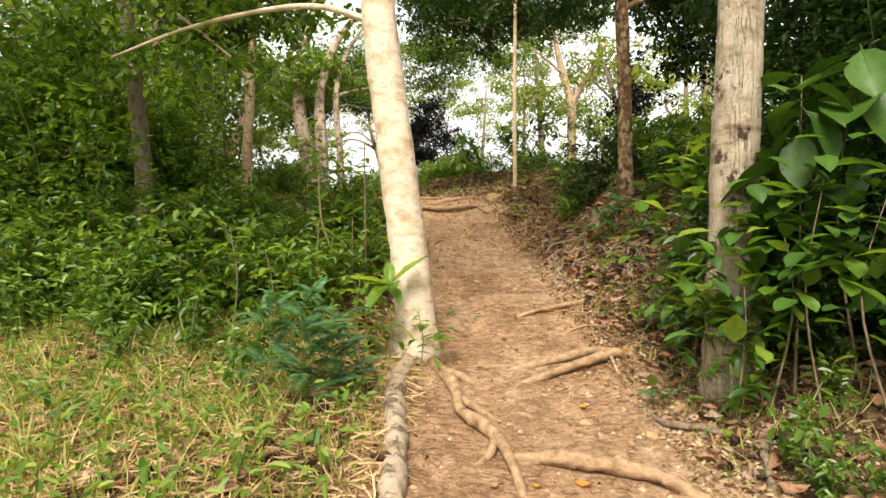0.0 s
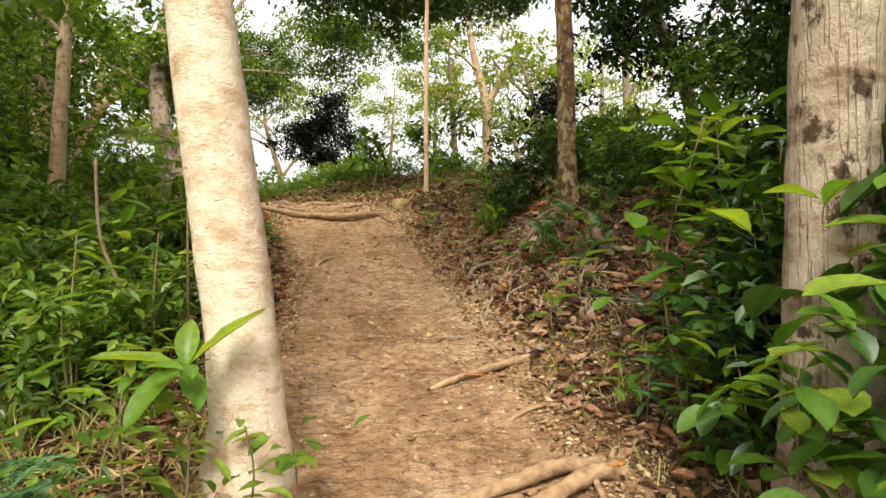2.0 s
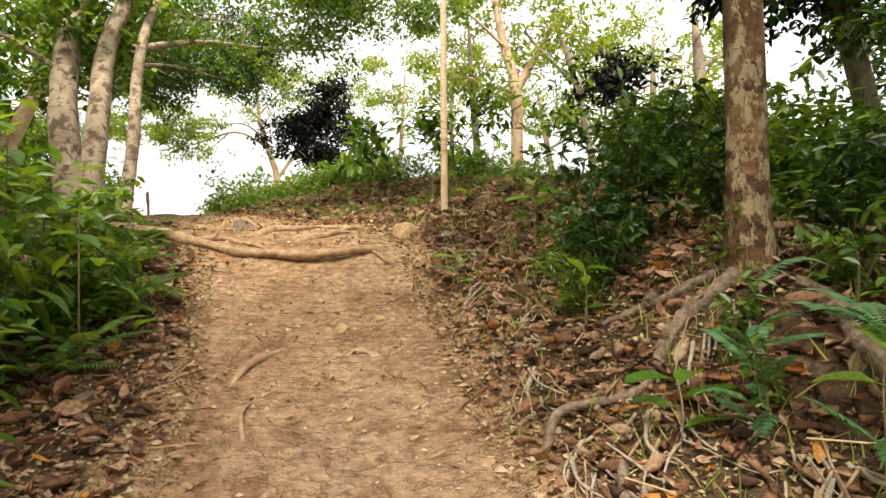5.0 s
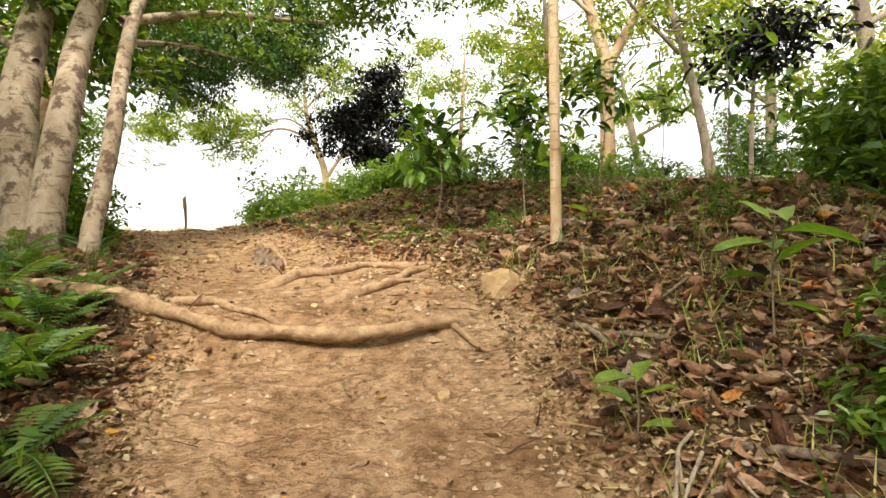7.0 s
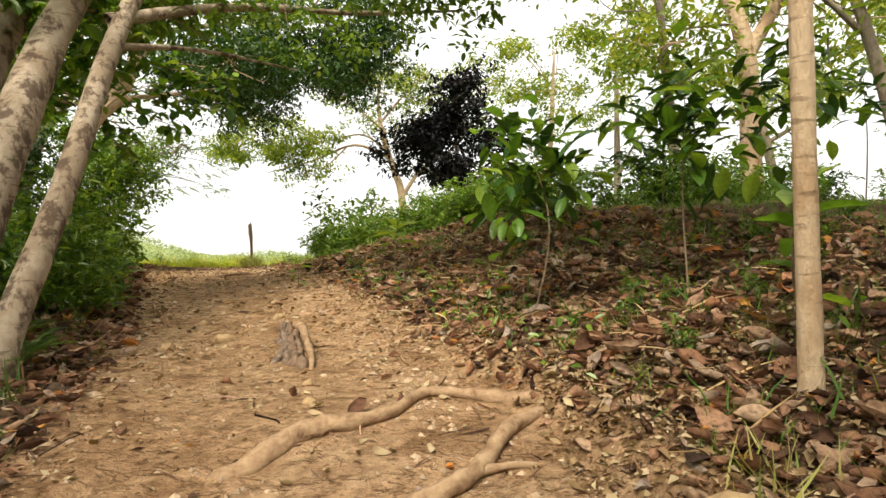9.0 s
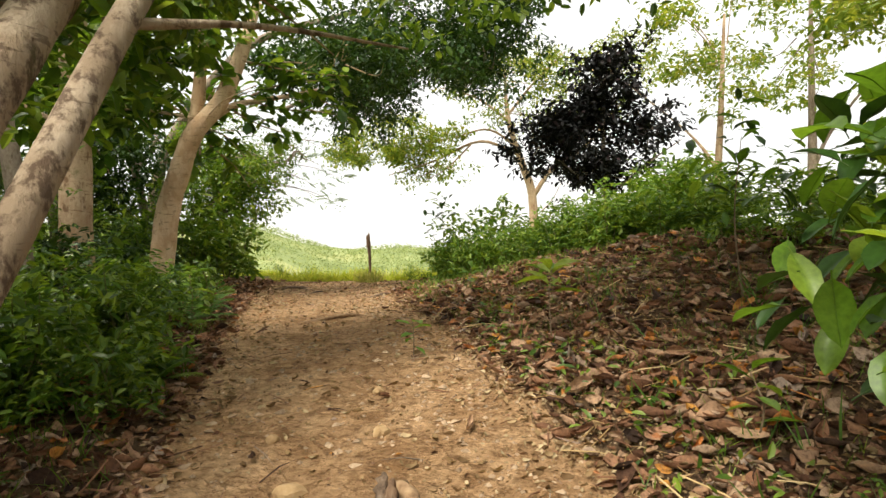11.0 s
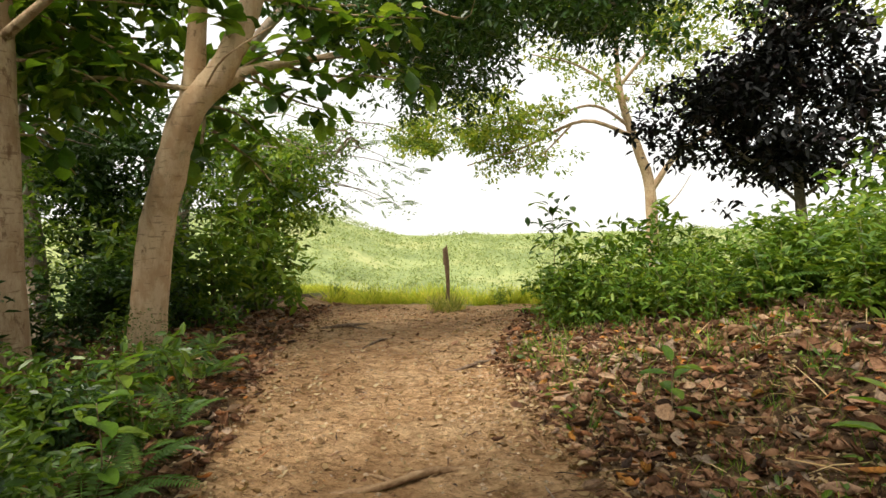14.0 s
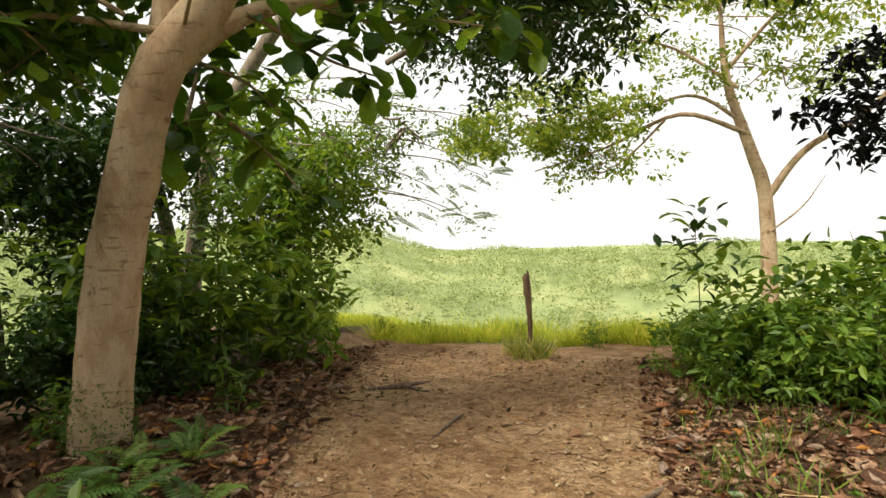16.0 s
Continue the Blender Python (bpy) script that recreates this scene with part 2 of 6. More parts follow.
LEAF_GLOSS = leaf_material("leaf_large_glossy", [(0, rgb(0.07, 0.16, 0.02)), (0.5, rgb(0.13, 0.25, 0.03)), (1, rgb(0.24, 0.35, 0.05))], 0.36, 0.5, "object")
# dark green broad leaves, darkened further for the shade they hang in
LEAF_BROAD_SHADED = leaf_material("leaf_broad_shaded", [(0, rgb(0.03, 0.075, 0.012)), (0.5, rgb(0.05, 0.115, 0.016)), (1, rgb(0.08, 0.16, 0.024))], 0.42, 0.25, "object")
LEAF_FERN = leaf_material("leaf_fern", [(0, rgb(0.05, 0.11, 0.02)), (0.6, rgb(0.09, 0.18, 0.03)), (1, rgb(0.18, 0.26, 0.05))], 0.5, 0.4, "object")
LEAF_FERN_BUSH = leaf_material("leaf_bright", [(0, rgb(0.07, 0.15, 0.02)), (0.6, rgb(0.14, 0.25, 0.032)), (1, rgb(0.28, 0.37, 0.06))], 0.5, 0.42)
# leaves of the far hills: distance haze mixed into pale, dull greens
LEAF_HAZY = leaf_material("leaf_far_haze", [(0, rgb(0.20, 0.27, 0.14)), (0.6, rgb(0.26, 0.33, 0.16)), (1, rgb(0.36, 0.41, 0.19))], 0.8, 0.3, spec=0.1)
LEAF_DRY = dry_leaf_material()
LEAF_CHIP = leaf_material("leaf_chip", [(0, rgb(0.13, 0.075, 0.035)), (0.5, rgb(0.30, 0.20, 0.105)), (1, rgb(0.50, 0.40, 0.26))], 0.75, 0.1, spec=0.2)
LEAF_YELLOW = leaf_material("leaf_yellow", [(0, rgb(0.55, 0.30, 0.03)), (1, rgb(0.62, 0.22, 0.04))], 0.6, 0.2, "object")
LEAF_STRAW = leaf_material("leaf_straw", [(0, rgb(0.235, 0.138, 0.0619)), (0.5, rgb(0.45, 0.303, 0.151)), (1, rgb(0.608, 0.459, 0.266))], 0.75, 0.15, spec=0.2)
GRASS = leaf_material("grass_blade", [(0, rgb(0.16, 0.23, 0.045)), (0.5, rgb(0.33, 0.38, 0.085)), (1, rgb(0.62, 0.54, 0.26))], 0.55, 0.4)
# brighter copy of the grass for the crest, sunlight put into its colours
GRASS_SUN = leaf_material("grass_sunlit", [(0, rgb(0.304, 0.414, 0.0605)), (0.6, rgb(0.497, 0.58, 0.109)), (1, rgb(0.69, 0.662, 0.194))], 0.6, 0.6)
BARK_PALE = scarred_bark("bark_pale", [(0.34, rgb(0.47, 0.32, 0.20)), (0.44, rgb(0.63, 0.49, 0.35)), (0.54, rgb(0.74, 0.63, 0.50)), (0.60, rgb(0.70, 0.57, 0.43)), (0.68, rgb(0.56, 0.39, 0.26))], rgb(0.40, 0.28, 0.18), rgb(0.50, 0.36, 0.24), (1, 1, 3.0), 7.5, (1, 1, 2.6), 5.0, 0.60, 0.018, 0.5)
# dark knots, plus part shade put into the lowered tones and patches
BARK_RIGHT = scarred_bark("bark_grey_white", [(0.34, rgb(0.20, 0.13, 0.08)), (0.46, rgb(0.44, 0.35, 0.25)), (0.62, rgb(0.58, 0.49, 0.37))], rgb(0.20, 0.13, 0.08), rgb(0.05, 0.028, 0.016), (2.4, 2.4, 0.16), 9.0, (1, 1, 0.8), 4.5, 0.56, 0.03, 1.0)
BARK_MOTTLED = scarred_bark("bark_mottled", [(0.36, rgb(0.05, 0.026, 0.014)), (0.5, rgb(0.15, 0.082, 0.036)), (0.64, rgb(0.25, 0.155, 0.075))], rgb(0.03, 0.016, 0.01), rgb(0.38, 0.29, 0.17), (1.6, 1.6, 0.4), 10.0, (1, 1, 0.6), 11.0, 0.505, 0.03, 1.0)
BARK_TAN = bark_material("bark_tan", rgb(0.497, 0.369, 0.237), rgb(0.348, 0.228, 0.133), rgb(0.166, 0.0941, 0.0481), 0.6, True, 0.14, 0.55, 0.54)
BARK_SMOOTH = bark_material("bark_smooth_tan", rgb(0.64, 0.47, 0.30), rgb(0.50, 0.33, 0.19), rgb(0.21, 0.13, 0.07), 0.8, True, 0.1, 0.55, 0.60, 0.48)
BARK_PATCHY = bark_material("bark_patchy", rgb(0.442, 0.349, 0.248), rgb(0.315, 0.232, 0.152), rgb(0.085, 0.0515, 0.032), 0.55, True, 0.12, 0.55, 0.50)
BARK_GREY = bark_material("bark_grey_brown", rgb(0.311, 0.252, 0.185), rgb(0.2, 0.148, 0.104), rgb(0.0814, 0.0555, 0.037), 1.2, False, 0.2)
ROOT_PATH = plain_material("root_worn", [(0.3, rgb(0.14, 0.075, 0.038)), (0.48, rgb(0.29, 0.182, 0.10)), (0.7, rgb(0.42, 0.288, 0.165))], 14, 0.9, (1, 1, 1), 0.9)
ROOT_GREY = plain_material("root_grey", [(0.3, rgb(0.0666, 0.0444, 0.0296)), (0.5, rgb(0.178, 0.122, 0.0814)), (0.7, rgb(0.296, 0.229, 0.163))], 26, 0.9, (1, 1, 1), 1.0)
ROOT_PALE = plain_material("root_pale", [(0.3, rgb(0.16, 0.12, 0.085)), (0.5, rgb(0.30, 0.235, 0.17)), (0.7, rgb(0.42, 0.35, 0.27))], 30, 0.9)
TWIG = plain_material("twig", [(0.3, rgb(0.126, 0.0814, 0.0481)), (0.6, rgb(0.252, 0.185, 0.118))], 22, 0.85)
STEM = plain_material("stem_green", [(0.3, rgb(0.08, 0.11, 0.03)), (0.7, rgb(0.20, 0.17, 0.07))], 15, 0.7)
PEBBLE = plain_material("pebble", [(0.3, rgb(0.266, 0.17, 0.0962)), (0.6, rgb(0.407, 0.296, 0.192))], 25, 0.9, (1, 1, 1), 0.4, True)
ROCK = plain_material("rock", [(0.3, rgb(0.26, 0.165, 0.08)), (0.5, rgb(0.39, 0.26, 0.13)), (0.7, rgb(0.47, 0.34, 0.19))], 9, 0.9)
WEATHERED = plain_material("weathered_wood", [(0.3, rgb(0.0814, 0.0481, 0.0296)), (0.5, rgb(0.178, 0.111, 0.0666)), (0.7, rgb(0.266, 0.192, 0.126))], 26, 0.9, (1, 1, 0.12), 0.8)

# ---- shape helpers ----
rng = np.random.default_rng(7)


def mesh_of(name, verts, faces, mat, smooth=True):
    """A mesh from vertex rows and arrays of faces."""
    me = bpy.data.meshes.new(name)
    verts = np.asarray(verts, dtype=np.float32)
    groups = [np.asarray(f, dtype=np.int32) for f in faces if len(f)]
    idx = np.concatenate([f.ravel() for f in groups])
    tot = np.concatenate([np.full(len(f), f.shape[1], dtype=np.int32) for f in groups])
    start = np.concatenate([[0], np.cumsum(tot)[:-1]]).astype(np.int32)
    me.vertices.add(len(verts))
    me.vertices.foreach_set("co", verts.ravel())
    me.loops.add(len(idx))
    me.loops.foreach_set("vertex_index", idx)
    me.polygons.add(len(tot))
    me.polygons.foreach_set("loop_start", start)
    me.polygons.foreach_set("loop_total", tot)
    me.polygons.foreach_set("use_smooth", np.full(len(tot), smooth))
    me.update(calc_edges=True)
    me.validate()
    me.materials.append(mat)
    return me


def part(name, me, parent, label="", m=None):
    ob = new(name, me)
    ob.parent = parent
    if m is not None:
        ob.matrix_basis = m
    if label:
        tagged(ob, label)
    return ob


def thing(name, x, y, z, label, category, group="", kind="", rz=0.0, size=1.0):
    e = new(name)
    e.empty_display_size = 0.1
    e.matrix_basis = pose(x, y, z, 0, 0, rz) @ Matrix.Scale(size, 4)
    return tagged(e, label, category, group, kind)


def smooth_line(pts, n):
    """Catmull-Rom through the points, n steps in each stretch."""
    p = np.asarray(pts, float)
    p = np.vstack([2 * p[0] - p[1], p, 2 * p[-1] - p[-2]])
    out = []
    for i in range(1, len(p) - 2):
        for u in np.linspace(0, 1, n, endpoint=False):
            a, b, c, d = p[i - 1], p[i], p[i + 1], p[i + 2]
            out.append(0.5 * (2 * b + (c - a) * u + (2 * a - 5 * b + 4 * c - d) * u * u + (3 * b - a - 3 * c + d) * u ** 3))
    out.append(p[-2])
    return np.array(out)


def tube(pts, radii, sides=10, rough=0.06, n=5, flat=1.0):
    """Rings round a smooth line: verts and quads, closed at its tip."""
    line = smooth_line(np.column_stack([np.asarray(pts, float), np.asarray(radii, float)]), n)
    c, r = line[:, :3], np.maximum(line[:, 3], 0.002)
    tan = np.gradient(c, axis=0)
    tan /= np.linalg.norm(tan, axis=1)[:, None] + 1e-9
    ref = np.array([0.31, 0.95, 0.05]) if abs(tan[0, 2]) > 0.7 else np.array([0, 0, 1.0])
    u = np.cross(tan, ref)
    u /= np.linalg.norm(u, axis=1)[:, None] + 1e-9
    v = np.cross(u, tan)
    ang = np.linspace(0, 2 * np.pi, sides, endpoint=False)
    k = len(c)
    lump = 1 + rough * (rng.normal(size=(k, 1)) * 0.5 + rng.normal(size=(k, sides)))
    rad = r[:, None] * lump
    V = c[:, None, :] + rad[..., None] * (np.cos(ang)[None, :, None] * u[:, None, :] + flat * np.sin(ang)[None, :, None] * v[:, None, :])
    i, j = np.meshgrid(np.arange(k - 1), np.arange(sides), indexing="ij")
    a = (i * sides + j).ravel()
    b = (i * sides + (j + 1) % sides).ravel()
    F = np.column_stack([a, b, b + sides, a + sides])
    V = np.vstack([V.reshape(-1, 3), c[-1:]])
    last = (k - 1) * sides
    T = np.array([[last + q, last + (q + 1) % sides, len(V) - 1] for q in range(sides)])
    return V, F, T


def frames_of(axis, up):
    """Turns whose first column is the axis and whose third is nearly up."""
    a = axis / (np.linalg.norm(axis, axis=1)[:, None] + 1e-9)
    s = np.cross(up, a)
    s /= np.linalg.norm(s, axis=1)[:, None] + 1e-9
    n = np.cross(a, s)
    return np.stack([a, s, n], axis=2)


def spread(shape, at, axis, up, size):
    """One small shape (verts, quads or tris) laid at many places."""
    V, F = shape
    R = frames_of(axis, up)
    W = np.einsum("nij,kj->nki", R, V) * np.asarray(size)[:, None, None] + at[:, None, :]
    k = len(V)
    FF = (F[None] + (np.arange(len(at)) * k)[:, None, None]).reshape(-1, F.shape[1])
    return W.reshape(-1, 3), FF


def leaf_shape(w=0.42, fold=0.10, droop=0.12, rich=True):
    if not rich:
        return np.array([(0, 0, 0), (0.45, w / 2, fold), (1, 0, -droop), (0.45, -w / 2, fold)]), np.array([(0, 2, 1), (0, 3, 2)])
    V = np.array([(0, 0, 0), (0.3, w * 0.44, fold * 0.9), (0.7, w * 0.42, fold * 0.6 - droop * 0.4), (1, 0, -droop), (0.7, -w * 0.42, fold * 0.6 - droop * 0.4), (0.3, -w * 0.44, fold * 0.9)])
    return V, np.array([(0, 3, 2, 1), (0, 5, 4, 3)])


def curl_shape(w=0.5):
    """A dry, curled leaf."""
    V = np.array([(-0.5, 0.03, 0.16), (-0.22, w * 0.48, 0.2), (0.22, w * 0.36, 0.05), (0.46, 0.06, 0.24), (0.27, -w * 0.44, 0.16), (-0.16, -w * 0.38, 0.04), (-0.15, 0, 0.0), (0.25, 0, 0.03)])
    return V, np.array([(0, 6, 1), (6, 7, 2), (6, 2, 1), (7, 3, 2), (0, 5, 6), (5, 4, 7), (5, 7, 6), (4, 3, 7)])


def straw_shape(w):
    """A thin dry stalk, slightly bent."""
    V = np.array([(-0.5, w / 2, 0.02), (-0.5, -w / 2, 0.02), (0.05, w / 2 + 0.03, 0.06), (0.05, -w / 2 + 0.03, 0.06), (0.5, 0, 0.02), (0.05, 0.03, 0.06 + w * 0.7), (-0.5, 0, 0.02 + w * 0.7)])
    return V, np.array([(0, 2, 5), (0, 5, 6), (1, 6, 5), (1, 5, 3), (2, 4, 5), (3, 5, 4)])


def rolled_leaf(half, bend, roll, twist, ragged):
    """A large dry leaf: bent along its length, its rims rolled up or under, its outline torn."""
    s = np.linspace(-0.5, 0.5, 6)
    q = np.random.default_rng(int(1000 * half + 100 * ragged))
    out = half * np.array([0.08, 0.7, 1.0, 0.92, 0.6, 0.03])
    V = []
    for k in range(6):
        z, tw = bend * (s[k] ** 2) * 2, twist * s[k]
        for side in (1, -1):
            w = out[k] * (1 + ragged * math.sin(5.1 * k + side))
            rim = (s[k] + 0.03 * ragged * math.sin(7 * k), side * w * (1 - 0.25 * abs(roll)), z + roll * w * 1.1 + side * tw * w)
            V += [rim, (s[k], side * w * 0.55, z + roll * w * 0.25 + side * tw * w * 0.5)]
        V.append((s[k], 0.012 * math.sin(3 * k), z - 0.012))
    F = []
    for k in range(5):
        a, b = 5 * k, 5 * k + 5
        for i, j in ((0, 1), (1, 4), (4, 3), (3, 2)):
            F.append((a + i, a + j, b + j, b + i))
    return np.array(V) + q.normal(size=(len(V), 3)) * np.array([0.012, 0.018, 0.028]), np.array(F)


DRY_SHAPES = [rolled_leaf(0.26, 0.34, 1.1, 0.5, 0.2), rolled_leaf(0.30, 0.2, -0.8, -0.8, 0.26), rolled_leaf(0.16, 0.42, 1.3, 0.8, 0.1), rolled_leaf(0.27, -0.16, 0.5, 1.0, 0.26), rolled_leaf(0.33, 0.22, 0.25, -0.3, 0.3)]


def unit(n):
    v = rng.normal(size=(n, 3))
    return v / np.linalg.norm(v, axis=1)[:, None]


def smoothstep(u):
    u = np.clip(u, 0, 1)
    return u * u * (3 - 2 * u)


# ---- ground ----
PATH_Y = np.array([-6, 0, 4, 8.5, 11.5, 14.5, 18, 21, 25, 32.0])
PATH_X = np.array([0.2, 0.4, 0.60, 0.50, 0.05, -1.40, -3.58, -5.6, -7.0, -9.0])
PATH_W = np.array([1.2, 1.05, 1.05, 0.98, 1.25, 1.35, 1.37, 1.6, 2.3, 3.0])
RISE_Y = np.array([-30, -6, 0, 4, 5, 8.77, 9.5, 11.3, 11.65, 12.6, 14.5, 16.5, 18, 25, 26])
RISE_Z = np.array([-3, -0.6, 0.02, 0.46, 0.66, 1.54, 1.73, 2.28, 2.54, 2.70, 2.79, 3.08, 3.22, 3.21, 3.15])
BANK_Y = np.array([-6, 0, 4, 6, 7.2, 8.3, 10, 12.5, 14.2, 17, 20, 23, 26])
BANK_Z = np.array([0.1, 0.2, 0.30, 0.42, 0.55, 0.88, 0.66, 0.52, 0.65, 0.8, 0.8, 0.5, 0.1])
BANK_RUN = np.array([2.0, 2.0, 2.0, 1.8, 1.7, 1.7, 2.0, 2.8, 3.6, 5.0, 4.0, 3.0, 3.0])


def wave(x, y, s, seed):
    """Cheap smooth bumps, about -1 to 1."""
    q = np.random.default_rng(seed)
    out = np.zeros_like(x, dtype=float)
    for k in range(5):
        a, ph, f = q.uniform(0, 2 * np.pi), q.uniform(0, 6.28), s * 1.6 ** k
        out += np.sin((x * np.cos(a) + y * np.sin(a)) * f + ph + 1.3 * np.sin(0.7 * f * (x * np.sin(a) - y * np.cos(a)) + ph)) / 1.5 ** k
    return out / 2.2


def off_path(x, y):
    return x - np.interp(y, PATH_Y, PATH_X), np.interp(y, PATH_Y, PATH_W)


def height(x, y):
    x, y = np.asarray(x, float), np.asarray(y, float)
    d, w = off_path(x, y)
    z = 0.5 * np.interp(y, RISE_Y, RISE_Z) + 0.25 * np.interp(y - 0.12, RISE_Y, RISE_Z) + 0.25 * np.interp(y + 0.12, RISE_Y, RISE_Z)
    right = np.interp(y, BANK_Y, BANK_Z) * smoothstep((d - w * 0.95) / np.interp(y, BANK_Y, BANK_RUN))
    lip = 0.13 * smoothstep((d - w * 0.85) / 0.3) * smoothstep((y - 5) / 1.5) * (1 - smoothstep((y - 13.5) / 2))
    left = 0.10 * smoothstep((-d - w) / 0.6) - 0.5 * smoothstep((-d - w - 2) / 8)
    hollow = -0.05 * np.clip(1 - (d / w) ** 2, 0, 1)
    off = smoothstep((np.abs(d) - w * 0.8) / 0.8)
    z = z + right + lip + left + hollow + wave(x, y, 1.7, 3) * (0.02 + 0.05 * off) + wave(x, y, 6.0, 4) * (0.010 + 0.02 * off)
    # the hill falls away beyond the crest and at the sides, and far hills rise again
    far = np.hypot(x + 5, y - 12)
    fall = smoothstep((y - 25.6) / 45) + 0.6 * smoothstep((-x - 13) / 40) + 0.5 * smoothstep((x - 14) / 50) + 0.3 * smoothstep((-y - 10) / 40)
    z = z - 24 * np.clip(fall, 0, 1.2)
    az = np.arctan2(-(x + 5), y - 17)
    ridge = 30.5 - 3.5 * smoothstep((0.42 - az) / 0.1) - 5.0 * smoothstep((0.22 - az) / 0.22) + 11.0 * smoothstep((az - 0.48) / 0.22) + 1.6 * np.sin(az * 9 + 1) + 1.0 * np.sin(az * 23)
    z = z + ridge * smoothstep((far - 70) / 210) + wave(x, y, 0.02, 8) * 2.6 * smoothstep((far - 60) / 150)
    return z


def hz(x, y):
    return float(height(np.array([x]), np.array([y]))[0])


def axis_lines(lo, hi, step, out, grow):
    core = list(np.arange(lo, hi + step / 2, step))
    s, a, b = step, lo, core[-1]
    left, right = [], []
    while b < out:
        s *= grow
        a, b = a - s, b + s
        left.append(a)
        right.append(b)
    return np.array(left[::-1] + core + right)


def build_ground():
    xs, ys = axis_lines(-10.5, 5.5, 0.1, 3000, 1.1), axis_lines(-2.5, 27.0, 0.1, 3000, 1.1)
    X, Y = np.meshgrid(xs, ys)
    Z = height(X, Y)
    V = np.column_stack([X.ravel(), Y.ravel(), Z.ravel()])
    nx, ny = len(xs), len(ys)
    i, j = np.meshgrid(np.arange(ny - 1), np.arange(nx - 1), indexing="ij")
    a = (i * nx + j).ravel()
    me = mesh_of("ground", V, [np.column_stack([a, a + 1, a + nx + 1, a + nx])], EARTH)
    d, w = off_path(X, Y)
    tr = 1 - smoothstep((np.abs(d) - w * 0.82) / 0.55)
    tr = np.maximum(tr, smoothstep((Y - 22.5) / 1.5) * (1 - smoothstep((np.abs(d) - 2.6) / 0.8)))
    tr = np.maximum(tr, np.exp(-((X + 5.2) / 1.2) ** 4) * smoothstep((Y - 24.2) / 0.6))
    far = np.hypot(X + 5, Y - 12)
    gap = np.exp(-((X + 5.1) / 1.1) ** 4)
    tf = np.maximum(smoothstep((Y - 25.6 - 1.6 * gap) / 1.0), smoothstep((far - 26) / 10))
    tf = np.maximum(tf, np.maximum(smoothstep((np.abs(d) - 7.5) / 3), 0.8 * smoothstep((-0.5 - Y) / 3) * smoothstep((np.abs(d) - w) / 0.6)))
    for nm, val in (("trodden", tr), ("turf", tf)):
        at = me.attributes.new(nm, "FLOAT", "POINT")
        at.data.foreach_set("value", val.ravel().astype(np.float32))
    return tagged(new("ground", me), "trodden orange earth path on a wooded hillside", "ground", kind="structure")


build_ground()


# ---- plants: builders ----
def leaf_cloud(name, at, mat, size, w=0.45, rich=False, droop=0.15, hang=0.35):
    """Many small leaves at the given places, as one mesh."""
    n = len(at)
    ax = unit(n)
    ax[:, 2] = ax[:, 2] * 0.5 - hang
    up = unit(n) * 0.55 + np.array([0, 0, 1.0])
    sz = size * rng.uniform(0.6, 1.25, n)
    V, F = spread(leaf_shape(w, 0.08, droop, rich), at, ax, up, sz)
    return mesh_of(name, V, [F], mat, smooth=False)


def clump_points(centres, per, radius):
    """Points scattered in loose tufts round the centres."""
    c = np.repeat(centres, per, axis=0)
    return c + rng.normal(size=c.shape) * radius * np.array([1, 1, 0.7])


def ellipsoid(n, centre, radii, hollow=0.35):
    v = unit(n) * (rng.uniform(hollow ** 3, 1, n) ** (1 / 3))[:, None]
    return v * np.asarray(radii) + np.asarray(centre)


def clear_of_path(p, half=1.0, head=2.7):
    d, w = off_path(p[:, 0], p[:, 1])
    g = height(p[:, 0], p[:, 1])
    return p[~((np.abs(d) < half) & (p[:, 2] < g + head))]


def tree(name, label, trunk, limbs, crowns, bark, base=None, group=""):
    """Trunk lines and limbs in world metres; crowns as (centre, radii, tufts, leaves in a tuft, leaf length, material)."""
    bx, by = trunk[0][0][0][:2]
    e = thing(name, bx, by, hz(bx, by), label, "tree", group)
    o = np.array([bx, by, hz(bx, by)])
    for k, (pts, rad) in enumerate(trunk):
        P = np.asarray(pts, float) - o
        if k == 0:
            P[0, 2] = min(P[0, 2], -0.12)
        V, q, t = tube(P, rad, 18, 0.025, 7)
        part("trunk" if k == 0 else "stem", mesh_of("trunk", V, [q, t], bark), e)
    if limbs:
        for pts, r0 in limbs:
            P = np.asarray(pts, float) - o
            rad = np.linspace(r0, max(0.25 * r0, 0.006), len(P))
            V, q, t = tube(P, rad, 8, 0.05, 5)
            part("limb", mesh_of("limb", V, [q, t], bark), e)
    for centre, radii, tufts, per, size, mat in crowns:
        hub = ellipsoid(max(7, tufts // 6), centre, radii)
        c = np.repeat(hub, 6, axis=0)
        c = c + rng.normal(size=c.shape) * np.array([0.30, 0.30, 0.16])
        pts = clear_of_path(clump_points(c, per, 0.13), 1.1, 2.9)
        part("crown", leaf_cloud("crown", pts - o, mat, size * 1.1, 0.5, True), e)
        c = hub
        for q in c[:10]:
            f = np.asarray(centre) + (q - np.asarray(centre)) * 0.25
            mid = (f + q) / 2 + rng.normal(size=3) * 0.12
            V, Q, T = tube(np.array([f, mid, q]) - o, [0.018, 0.012, 0.004], 5, 0.05, 3)
            part("twig", mesh_of("twig", V, [Q, T], bark), e)
    return e


